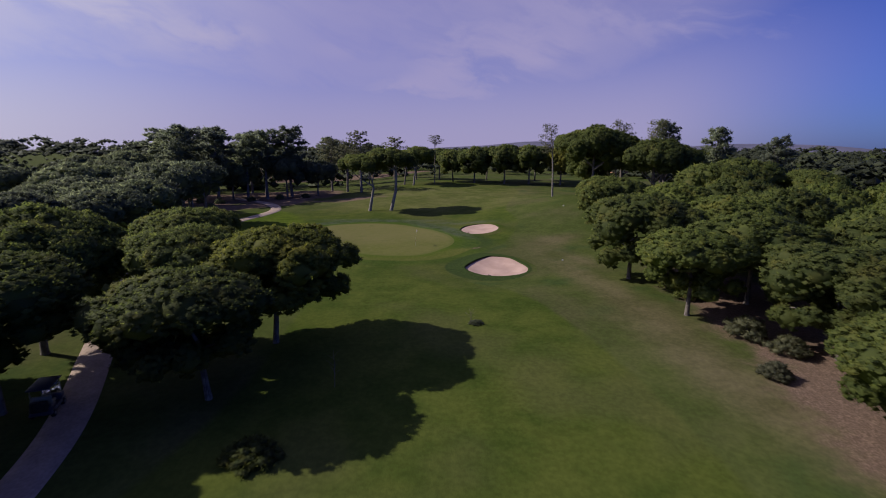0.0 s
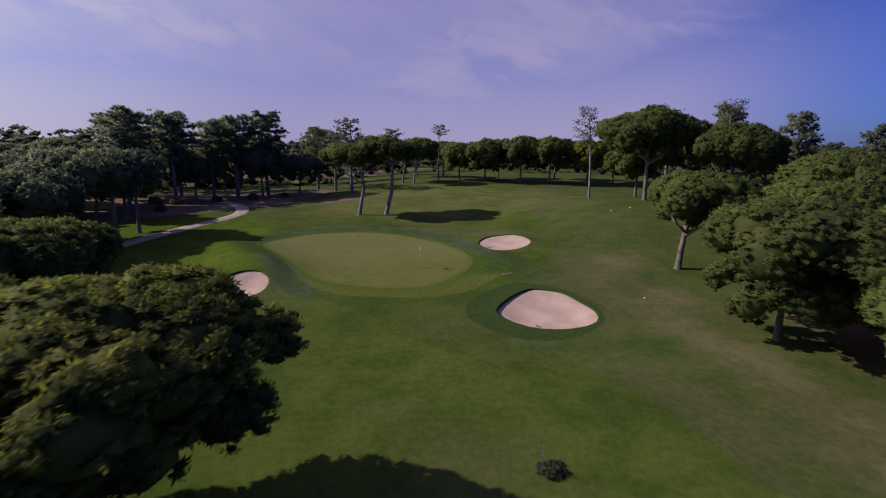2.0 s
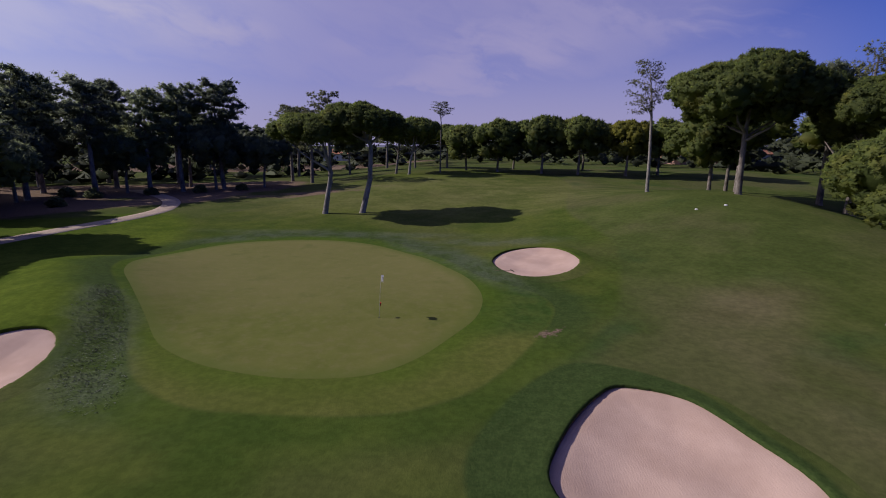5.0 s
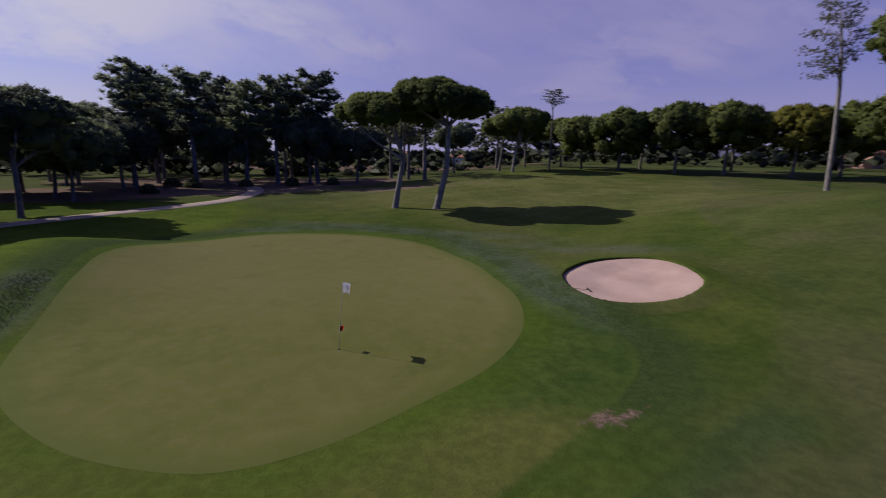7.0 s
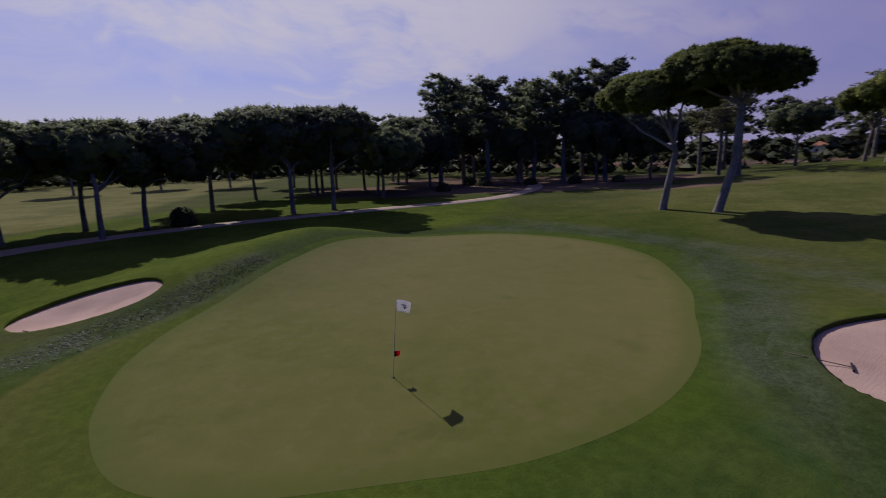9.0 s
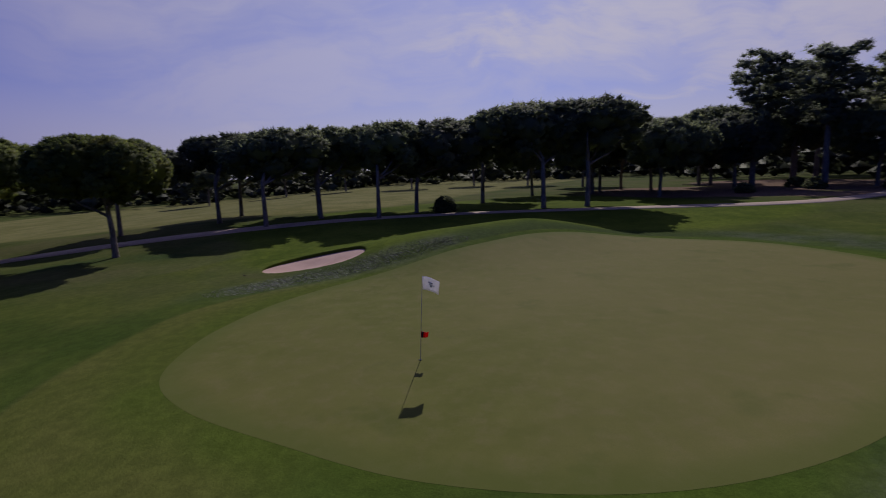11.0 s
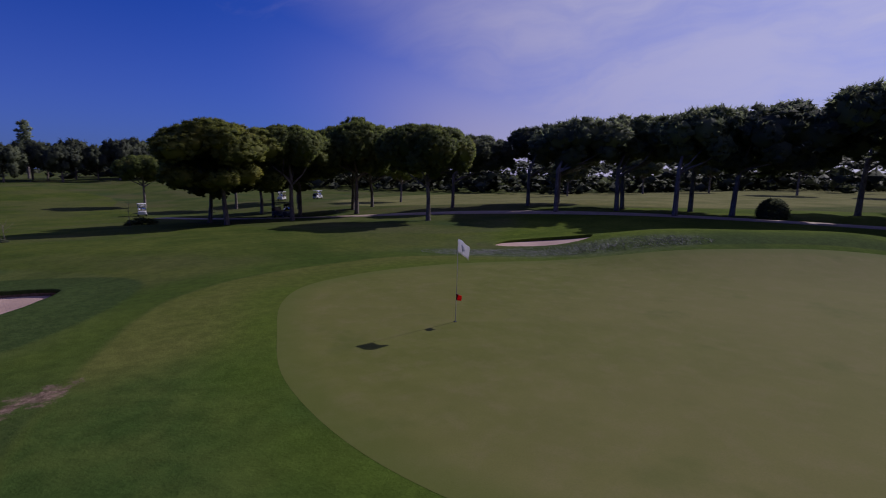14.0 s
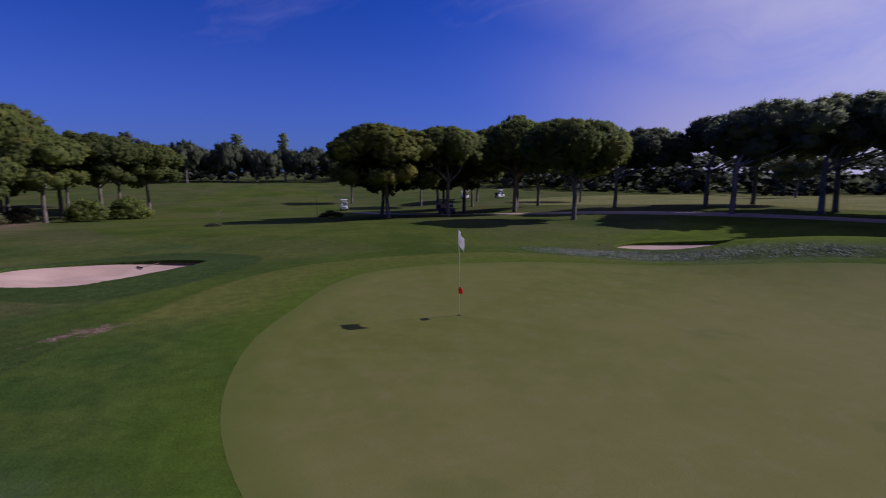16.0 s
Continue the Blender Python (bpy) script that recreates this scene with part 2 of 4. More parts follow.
def part(name, bm, mat, parent, label="", smooth_faces=True):
    mesh = bpy.data.meshes.new(name)
    bm.normal_update()
    bm.to_mesh(mesh)
    bm.free()
    if smooth_faces:
        mesh.polygons.foreach_set("use_smooth", [True] * len(mesh.polygons))
    mesh.materials.append(mat)
    ob = new(name, mesh)
    ob.parent = parent
    return tagged(ob, label=label)


def turf_material():
    """One turf for the whole course: mown fairway, rough, worn and dry ground, told apart by the distance to the mown edges."""
    mat, net, shader = material("turf")
    where = net.add("ShaderNodeTexCoord").outputs["Object"]
    wobble = net.math("MULTIPLY", net.math("SUBTRACT", net.noise(where, 0.35, 4.0), 0.5), 2.2)

    def dist(name):
        return net.add("ShaderNodeAttribute", attribute_name=name).outputs["Fac"]

    fine = net.noise(where, 9.0, 8.0, 0.72)
    mid = net.noise(where, 0.55, 4.0, 0.58)
    soft = net.noise(where, 0.17, 3.0, 0.5)
    wide = net.noise(where, 0.06, 3.0)
    blades = net.noise(net.add("ShaderNodeMapping", {"Vector": where, "Scale": (22, 22, 22)}).outputs[0], 1.0, 4.0, 0.7)
    both = net.math("ADD", net.math("MULTIPLY", mid, 0.4), net.math("MULTIPLY", soft, 0.6))
    fairway = net.mix(net.ramp(both, 0.36, 0.64), (0.046, 0.068, 0.013), (0.079, 0.096, 0.020))
    fairway = net.mix(net.ramp(wide, 0.44, 0.62, 0.0, 0.55), fairway, (0.092, 0.092, 0.034))
    pale = net.mix(net.ramp(both, 0.38, 0.62), (0.118, 0.119, 0.042), (0.170, 0.162, 0.066))
    rough = net.mix(net.ramp(both, 0.38, 0.62), (0.054, 0.070, 0.019), (0.078, 0.093, 0.027))
    rough = net.mix(net.ramp(net.noise(where, 0.085, 4.0, 0.55), 0.44, 0.64, 0.0, 0.60), rough, (0.084, 0.078, 0.038))
    rough = net.mix(net.ramp(net.noise(where, 0.13, 3.0, 0.5), 0.56, 0.70, 0.0, 0.6), rough, (0.034, 0.062, 0.020))
    color = net.mix(net.ramp(net.math("ADD", dist("fairway"), net.math("MULTIPLY", wobble, 0.25)), -0.3, 0.5), fairway, rough)
    color = net.mix(net.ramp(net.math("ADD", dist("pale"), wobble), -1.5, 1.5, 1.0, 0.0), color, pale)
    parched = net.mix(net.ramp(both, 0.38, 0.62), (0.092, 0.082, 0.040), (0.138, 0.116, 0.066))
    color = net.mix(net.ramp(net.math("ADD", dist("parched"), wobble), -1.6, 2.2, 0.85, 0.0), color, parched)
    color = net.mix(net.ramp(net.math("ADD", dist("side"), net.math("MULTIPLY", wobble, 0.2)), 3.0, 3.6, 0.7, 0.0), color, rough)
    # mown lawn to the west, with its backlit brightness put into the colour
    lawn = net.mix(net.ramp(both, 0.38, 0.62), (0.056, 0.086, 0.010), (0.092, 0.124, 0.015))
    color = net.mix(net.ramp(net.math("ADD", dist("lawn"), wobble), -1.8, 1.6, 0.9, 0.0), color, lawn)
    # the fringe: deep mottled green, paler and closer to the green's own colour on its south side
    apron = net.mix(net.ramp(net.noise(where, 0.8, 5.0, 0.56), 0.34, 0.66), (0.040, 0.068, 0.015), (0.060, 0.084, 0.019))
    worn = net.mix(net.ramp(both, 0.38, 0.62), (0.082, 0.096, 0.021), (0.102, 0.109, 0.028))
    apron = net.mix(net.ramp(net.math("ADD", dist("worn"), net.math("MULTIPLY", wobble, 0.15)), 0.15, 0.85), apron, worn)
    trimmed = net.math("MULTIPLY", net.ramp(net.math("ADD", dist("green"), net.math("MULTIPLY", wobble, 0.25)), 0.4, 2.2, 0.80, 0.0), net.ramp(soft, 0.34, 0.60, 0.35, 1.0))
    apron = net.mix(trimmed, apron, (0.064, 0.097, 0.013))
    color = net.mix(net.ramp(net.math("ADD", dist("apron"), net.math("MULTIPLY", wobble, 0.10)), -0.2, 0.2, 1.0, 0.0), color, apron)
    lush = net.mix(net.ramp(fine, 0.3, 0.7), (0.027, 0.047, 0.014), (0.048, 0.070, 0.022))
    fresh = net.mix(net.ramp(both, 0.36, 0.64), (0.040, 0.066, 0.012), (0.060, 0.088, 0.015))
    collar = net.math("MULTIPLY", net.ramp(net.math("ADD", dist("apron"), net.math("MULTIPLY", wobble, 0.10)), -0.1, 0.2), net.ramp(net.math("ADD", dist("apron"), wobble), 1.0, 3.6, 0.85, 0.0))
    color = net.mix(collar, color, net.mix(dist("worn"), lush, fresh))
    color = net.mix(net.ramp(net.math("ADD", dist("bunker"), net.math("MULTIPLY", wobble, 0.15)), 2.35, 2.65, 0.9, 0.0), color, lush)
    dry = net.mix(net.ramp(fine, 0.35, 0.68), (0.062, 0.076, 0.050), (0.135, 0.142, 0.116))
    color = net.mix(net.math("MULTIPLY", net.ramp(dist("dry"), -0.2, 1.4, 1.0, 0.0), net.ramp(mid, 0.34, 0.60, 0.08, 0.44)), color, dry)
    earth = net.mix(net.ramp(fine, 0.35, 0.7), (0.100, 0.068, 0.050), (0.250, 0.172, 0.136))
    ragged = net.math("MULTIPLY", net.math("MULTIPLY_ADD", net.noise(where, 3.2, 5.0, 0.7), 1.6, -0.8), dist("spot"))
    bare = net.ramp(net.math("ADD", net.math("ADD", dist("bare"), ragged), net.math("MULTIPLY", wobble, net.ramp(dist("spot"), 0.0, 1.0, 2.6, 0.16))), net.ramp(dist("spot"), 0.0, 1.0, -1.2, -0.15), net.ramp(dist("spot"), 0.0, 1.0, 1.6, 0.2), 1.0, 0.0)
    color = net.mix(bare, color, earth)
    color = net.mix(1.0, color, net.mix(net.ramp(blades, 0.25, 0.75), (0.86, 0.86, 0.86), (1.12, 1.12, 1.12)), "MULTIPLY")
    tufty = net.noise(where, 2.6, 7.0, 0.68)
    color = net.mix(1.0, color, net.mix(net.ramp(tufty, 0.36, 0.66), (0.85, 0.86, 0.86), (1.12, 1.12, 1.10)), "MULTIPLY")
    net.put(shader.inputs["Base Color"], color)
    shader.inputs["Roughness"].default_value = 1.0
    shader.inputs["Specular IOR Level"].default_value = 0.02
    bump(net, shader, net.math("MULTIPLY_ADD", blades, 0.6, fine), 0.40, 0.05)
    return mat


TURF = turf_material()
xs, ys = near_axis(-26, 22, 0.25, 3200), near_axis(-26, 26, 0.25, 3200)
gx, gy = np.meshgrid(xs, ys)
gx, gy = gx.ravel(), gy.ravel()
gz = land(gx, gy)
nx, ny = len(xs), len(ys)
quads = [(j * nx + i, j * nx + i + 1, (j + 1) * nx + i + 1, (j + 1) * nx + i) for j in range(ny - 1) for i in range(nx - 1)]
ground = mesh_object("ground", np.stack([gx, gy, gz], 1), quads, TURF)
tagged(ground, "rolling golf course turf, mown fairway and rougher grass", "ground", kind="structure")

DRY = [(-12.1, -5.2, 2.6, 0.95, 121), (-14.0, -1.9, 2.6, 1.0, 127), (-10.4, -8.0, 2.0, 0.9, 134), (-15.6, 0.6, 1.4, 0.55, 130), (5.9, 9.6, 2.6, 0.6, -58), (4.0, 13.6, 3.0, 1.0, -60), (1.4, 18.4, 4.0, 1.6, -52),
       (-8.0, 24.6, 8.0, 1.0, -4), (-16, 23.0, 4, 1.0, 30), (8.0, 20.0, 4, 1.2, -10)]
NEXT = closed_curve([(-46, -13), (-54, -4), (-77, 7), (-110, 25), (-150, 48), (-210, 48), (-220, -20), (-160, -70), (-100, -92), (-55, -84), (-40, -58), (-38, -35)], 120)
LAWN = closed_curve([(-15.5, -11), (-22, -14), (-33, -19), (-45, -11), (-54, 0), (-60, 14), (-52, 24), (-40, 29), (-31, 34), (-24, 24), (-20.0, 8.6), (-15.6, 2.6), (-14.0, -3)], 120)


def ovals(x, y, spots):
    best = np.full(np.shape(x), 1e3)
    for cx, cy, ra, rb, turn in spots:
        c, s = math.cos(radians(turn)), math.sin(radians(turn))
        u, v = (x - cx) * c + (y - cy) * s, -(x - cx) * s + (y - cy) * c
        best = np.minimum(best, (np.sqrt((u / ra) ** 2 + (v / rb) ** 2) - 1) * min(ra, rb))
    return best


BARE = [(9.0, -1.9, 0.56, 0.21, 40), (-45, 66, 20, 15, 30), (-62, 58, 24, 14, 10), (-57, 35, 15, 12, 30), (-20, 55, 9, 2.2, 20), (-38, 48, 10, 5.5, 55), (34, -33, 6, 22, 0), (31, -50, 5, 14, 0),
        (-90, 150, 90, 30, 10)]


PARCHED = [(22.6, -28.0, 17.0, 1.7, -79), (24.6, -42.0, 10.0, 2.4, -74), (21.5, 1.8, 3.4, 1.7, 30), (22.0, -9.5, 4.0, 1.2, -70)]


def lay_turf(ob, x, y, earth=None):
    """Distances to the mown edges, for the turf's colours."""
    bare = ovals(x, y, BARE)
    if earth is not None:
        bare = np.where(earth, -6.0, bare)
    for name, values in (("fairway", beside(x, y, FAIRWAY)), ("apron", beside(x, y, APRON)), ("bunker", beside(x, y, BUNKERS["front"]) + 0.4 * np.clip(x - 9.5, 0, 5)), ("side", beside(x, y, BUNKERS["side"])), ("pale", np.minimum(beside(x, y, NEXT), 0.15 + 0.11 * np.maximum(ovals(x, y, [(2, 52, 20, 14, 0)]), 0))),
                         ("lawn", beside(x, y, LAWN)), ("green", beside(x, y, GREEN)), ("worn", smooth((-y - 0.12 * x + 1.2) / 5)), ("dry", ovals(x, y, DRY)), ("parched", ovals(x, y, PARCHED)), ("spot", (np.hypot(x - 9.2, y + 2) < 6).astype(float)), ("bare", bare)):
        layer = ob.data.attributes.new(name, "FLOAT", "POINT")
        layer.data.foreach_set("value", values.astype(np.float32))


lay_turf(ground, gx, gy)


def disc(line, rings, level):
    """A sheet that fills a closed line, ring by ring, towards its middle."""
    mid = line.mean(0)
    verts, faces, n = [], [], len(line)
    for r in range(rings):
        f = 1 - r / rings
        p = mid + (line - mid) * f
        verts.append(np.c_[p, level(p[:, 0], p[:, 1])])
    verts = np.vstack(verts + [np.array([[*mid, float(level(*mid))]])])
    for r in range(rings - 1):
        for i in range(n):
            faces.append((r * n + i, r * n + (i + 1) % n, (r + 1) * n + (i + 1) % n, (r + 1) * n + i))
    last = len(verts) - 1
    faces += [((rings - 1) * n + i, (rings - 1) * n + (i + 1) % n, last) for i in range(n)]
    return verts, faces


def green_material():
    mat, net, shader = material("putting green turf")
    where = net.add("ShaderNodeTexCoord").outputs["Object"]
    edge = net.add("ShaderNodeAttribute", attribute_name="edge").outputs["Fac"]
    fine, mid, wide = net.noise(where, 30.0, 8.0, 0.75), net.noise(where, 0.7, 6.0, 0.62), net.noise(where, 0.13, 3.0)
    mottle = net.noise(where, 1.7, 7.0, 0.66)
    north = net.ramp(net.math("MULTIPLY_ADD", wide, 7.0, net.add("ShaderNodeSeparateXYZ", {0: where}).outputs[1]), 0.5, 12.0)
    color = net.mix(net.ramp(mid, 0.3, 0.72), (0.094, 0.104, 0.022), (0.123, 0.127, 0.033))
    color = net.mix(net.ramp(wide, 0.40, 0.64, 0.0, 0.45), color, (0.140, 0.130, 0.043))
    color = net.mix(net.math("MULTIPLY", north, 0.45), color, (0.168, 0.146, 0.062))
    color = net.mix(net.ramp(mottle, 0.44, 0.72, 0.0, 0.34), color, (0.180, 0.148, 0.076))
    color = net.mix(net.ramp(net.noise(where, 0.45, 4.0, 0.6), 0.56, 0.70, 0.0, 0.40), color, (0.074, 0.092, 0.022))
    color = net.mix(net.ramp(fine, 0.35, 0.72, 0.0, 0.30), color, (0.080, 0.090, 0.026))
    color = net.mix(net.ramp(net.math("ADD", edge, net.math("MULTIPLY", net.noise(where, 1.2, 3.0), 0.5)), 0.3, 1.3, 0.65, 0.0), color, (0.086, 0.105, 0.023))
    net.put(shader.inputs["Base Color"], color)
    shader.inputs["Roughness"].default_value = 0.9
    shader.inputs["Specular IOR Level"].default_value = 0.05
    bump(net, shader, fine, 0.3, 0.010)
    return mat


putting = mesh_object("putting_green", *disc(GREEN, 40, lambda x, y: land(x, y) + 0.003 + 0.010 * smooth(-beside(x, y, GREEN) / 0.5)), green_material())
rim = np.array([v.co[:2] for v in putting.data.vertices])
putting.data.attributes.new("edge", "FLOAT", "POINT").data.foreach_set("value", (-beside(rim[:, 0], rim[:, 1], GREEN)).astype(np.float32))
tagged(putting, "closely mown pale yellow-green putting green", "putting green", kind="structure")

# ---- bunkers ----
def bunker(line, label, deep=0.19):
    base = new("sand_bunker")
    mid = line.mean(0)
    base.location = (*mid, float(height(*mid)))
    def bowl(x, y):
        d = -beside(x, y, line)
        ripple = 0.02 * np.sin(x * 2.1) * np.cos(y * 1.7)
        return height(x, y) + 0.10 - deep * (0.5 + 0.55 * np.clip((mid[0] - x) / 2.5, 0, 1)) - 0.28 * smooth(d / 2.2) + ripple * smooth(d / 1.0)
    verts, faces = disc(line, 26, bowl)
    mesh_object("sand", verts - np.array(base.location), faces, SAND, base)
    rng = np.random.default_rng(len(label))
    verts, faces, n = [], [], len(line)
    out = line - mid
    normal = np.roll(line, -1, 0) - np.roll(line, 1, 0)
    normal = np.c_[normal[:, 1], -normal[:, 0]] / np.linalg.norm(normal, axis=1)[:, None]
    normal *= np.sign((normal * out).sum(1))[:, None]
    for off, up in ((0.04, -0.55), (0.02, -0.20), (-0.03, 0.02), (0.06, 0.05), (0.25, 0.03), (0.60, 0.012), (1.0, 0.010), (1.45, -0.04)):
        p = line + normal * (off + rng.normal(0, 0.012 if off < 0.3 else 0.0, n)[:, None])
        out_d = max(off, 0.0)
        verts.append(np.c_[p, height(*p.T) + 0.10 * math.exp(-(out_d / 1.3) ** 2) + up + (rng.normal(0, 0.006, n) if off < 0.3 else 0)])
    verts = np.vstack(verts)
    for r in range(7):
        faces += [(r * n + i, r * n + (i + 1) % n, (r + 1) * n + (i + 1) % n, (r + 1) * n + i) for i in range(n)]
    lip = mesh_object("lip", verts - np.array(base.location), faces, TURF, base)
    lay_turf(lip, verts[:, 0], verts[:, 1], np.arange(len(verts)) < 2 * n)
    return tagged(base, label, "bunker", "bunkers round the green")


bunker(BUNKERS["front"], "large pink-beige sand bunker with a grassy lip")
bunker(BUNKERS["back"], "oval pink-beige sand bunker beyond the fringe of the green", 0.11)
bunker(BUNKERS["side"], "pink-beige sand bunker beside a mound of dry grass", 0.16)

# ---- tall dry grass on the banks ----
rng = np.random.default_rng(12)
at = []
for cx, cy, ra, rb, turn in DRY[:4]:
    n = int(700 * ra * rb)
    u, r = rng.uniform(0, 2 * math.pi, n), rng.uniform(0, 1, n) ** 0.7 * 1.45
    c, sn = math.cos(radians(turn)), math.sin(radians(turn))
    px, py = r * np.cos(u) * ra, r * np.sin(u) * rb
    at.append(np.stack([cx + px * c - py * sn, cy + px * sn + py * c], 1))
at = np.vstack(at)
at = at[(beside(at[:, 0], at[:, 1], APRON) > 0.1) & (np.min([beside(at[:, 0], at[:, 1], b) for b in BUNKERS.values()], 0) > 0.3)]
n = len(at)
foot = np.c_[at, land(at[:, 0], at[:, 1]) - 0.01]
aim = np.c_[rng.normal(0.55, 0.35, n), rng.normal(-0.75, 0.35, n), np.full(n, 0.5)] * rng.uniform(0.08, 0.19, (n, 1))
turn = rng.uniform(0, math.pi, n)
across = np.c_[np.cos(turn), np.sin(turn), np.zeros(n)] * rng.uniform(0.008, 0.02, (n, 1))
verts = np.stack([foot - across, foot + across, foot + aim], 1).reshape(-1, 3)
mesh = bpy.data.meshes.new("dry_grass")
mesh.from_pydata(verts.tolist(), [], np.arange(3 * n).reshape(-1, 3).tolist())
straw, net, shader = material("dry straw")
net.put(shader.inputs["Base Color"], net.mix(net.add("ShaderNodeNewGeometry").outputs["Random Per Island"], (0.120, 0.128, 0.112), (0.320, 0.318, 0.305)))
shader.inputs["Roughness"].default_value = 0.8
both = net.add("ShaderNodeMixShader", {0: 0.08, 1: shader.outputs[0], 2: net.add("ShaderNodeBsdfTranslucent", {"Color": (0.20, 0.19, 0.15)}).outputs[0]})
net.tree.links.new(both.outputs[0], net.nodes["Material Output"].inputs[0])
mesh.materials.append(straw)
tagged(new("dry_grass", mesh), "tall dry grey grass on the banks of the green", "grass", kind="stuff")

# ---- cart path ----
step = np.gradient(PATH_LINE, axis=0)
side = np.c_[-step[:, 1], step[:, 0]] / np.linalg.norm(step, axis=1)[:, None]
verts, faces = [], []
for off, up in ((-1.2, -0.05), (-1.12, 0.035), (-0.4, 0.05), (0.4, 0.05), (1.12, 0.035), (1.2, -0.05)):
    p = PATH_LINE + side * off
    verts.append(np.c_[p, height(*p.T) + up])
n = len(PATH_LINE)
for r in range(5):
    faces += [(r * n + i, (r + 1) * n + i, (r + 1) * n + i + 1, r * n + i + 1) for i in range(n - 1)]
cart_path = mesh_object("cart_path", np.vstack(verts), faces, plain("packed earth path", (0.34, 0.255, 0.21), 0.9, 0, 6.0, 0.25, 0.4, 0.02))
tagged(cart_path, "narrow pale compacted cart path along the trees", "path", kind="structure")


# ---- trees ----
def tube(points, radii, sides=8):
    points = [Vector(p) for p in points]
    verts, faces = [], []
    for k, p in enumerate(points):
        along = (points[min(k + 1, len(points) - 1)] - points[max(k - 1, 0)]).normalized()
        a = along.orthogonal().normalized()
        b = along.cross(a)
        verts += [p + (a * math.cos(2 * math.pi * i / sides) + b * math.sin(2 * math.pi * i / sides)) * radii[k] for i in range(sides)]
    for k in range(len(points) - 1):
        faces += [(k * sides + i, k * sides + (i + 1) % sides, (k + 1) * sides + (i + 1) % sides, (k + 1) * sides + i) for i in range(sides)]
    faces.append(tuple((len(points) - 1) * sides + i for i in range(sides)))
    return verts, faces


def tube_mesh(name, points, radii, mat, sides=8):
    verts, faces = tube(points, radii, sides)
    mesh = bpy.data.meshes.new(name)
    mesh.from_pydata([tuple(v) for v in verts], [], faces)
    mesh.polygons.foreach_set("use_smooth", [True] * len(mesh.polygons))
    mesh.materials.append(mat)
    return mesh


OCTA_V = np.array([(1, 0, 0), (-1, 0, 0), (0, 1, 0), (0, -1, 0), (0, 0, 1), (0, 0, -1)], float)
OCTA_F = np.array([(0, 2, 4), (2, 1, 4), (1, 3, 4), (3, 0, 4), (2, 0, 5), (1, 2, 5), (3, 1, 5), (0, 3, 5)])


def unit(v):
    return v / (np.linalg.norm(v, axis=1)[:, None] + 1e-9)


def tufted(lumps, sizes, tufts, rng, up=0.25, length=0.44, width=0.082, core=0.70, flat=0.7, lean=None):
    """Leaf clumps: small uneven cores buried in needle tufts. Returns vertices, triangles and normals; lean bends the tufts' normals."""
    k = len(lumps)
    spin = rng.uniform(0, 2 * math.pi, k)
    c, s = np.cos(spin)[:, None], np.sin(spin)[:, None]
    core_v = np.stack([OCTA_V[:, 0] * c - OCTA_V[:, 1] * s, OCTA_V[:, 0] * s + OCTA_V[:, 1] * c, np.broadcast_to(OCTA_V[:, 2], (k, 6))], 2)
    core_v = core_v * (1 + rng.normal(0, 0.12, (k, 6, 1)))
    verts = [(lumps[:, None] + core_v * sizes[:, None, None] * core * np.array([1.1, 1.1, flat])).reshape(-1, 3)]
    faces = [(OCTA_F[None] + 6 * np.arange(k)[:, None, None]).reshape(-1, 3)]
    soft = [core_v.reshape(-1, 3) if lean is None else unit(0.4 * core_v.reshape(-1, 3) + np.repeat(lean, 6, 0))]
    n = k * tufts
    c, s = np.repeat(lumps, tufts, 0), np.repeat(sizes, tufts)[:, None]
    d = rng.normal(0, 1, (n, 3))
    d[:, 2] += up
    d = unit(d)
    root = c + d * s * np.array([1, 1, flat]) * rng.uniform(core * 0.85, 1.0, (n, 1))
    aim = unit(d * rng.uniform(0.1, 1.1, (n, 1)) + rng.normal(0, 0.55, (n, 3)) + np.array([0, 0, 0.15]))
    across = unit(np.cross(d + rng.normal(0, 0.3, (n, 3)), aim))
    long = s * length * rng.uniform(0.6, 1.3, (n, 1))
    wide = s * width * rng.uniform(0.6, 1.4, (n, 1))
    leaf = np.stack([root - aim * long * 0.35 - across * wide, root - aim * long * 0.35 + across * wide, root + aim * long * 0.65], 1)
    face_way = np.cross(leaf[:, 1] - leaf[:, 0], leaf[:, 2] - leaf[:, 0])
    turn = (face_way * d).sum(1) < 0
    leaf[turn] = leaf[turn][:, [1, 0, 2]]
    bend = unit(d + rng.normal(0, 0.28, (n, 3))) if lean is None else unit(0.5 * d + np.repeat(lean, tufts, 0) + rng.normal(0, 0.25, (n, 3)))
    soft.append(np.repeat(bend, 3, 0))
    verts.append(leaf.reshape(-1, 3))
    faces.append(6 * k + np.arange(n * 3).reshape(-1, 3))
    return np.vstack(verts), np.vstack(faces), np.vstack(soft)


def leaf_mesh(name, verts, tris, soft, mat):
    mesh = bpy.data.meshes.new(name)
    mesh.vertices.add(len(verts))
    mesh.vertices.foreach_set("co", np.asarray(verts, np.float32).ravel())
    mesh.loops.add(len(tris) * 3)
    mesh.loops.foreach_set("vertex_index", np.asarray(tris, np.int32).ravel())
    mesh.polygons.add(len(tris))
    mesh.polygons.foreach_set("loop_start", np.arange(len(tris), dtype=np.int32) * 3)
    mesh.update(calc_edges=True)
    mesh.normals_split_custom_set_from_vertices(np.asarray(soft, np.float32).tolist())
    mesh.materials.append(mat)
    return mesh


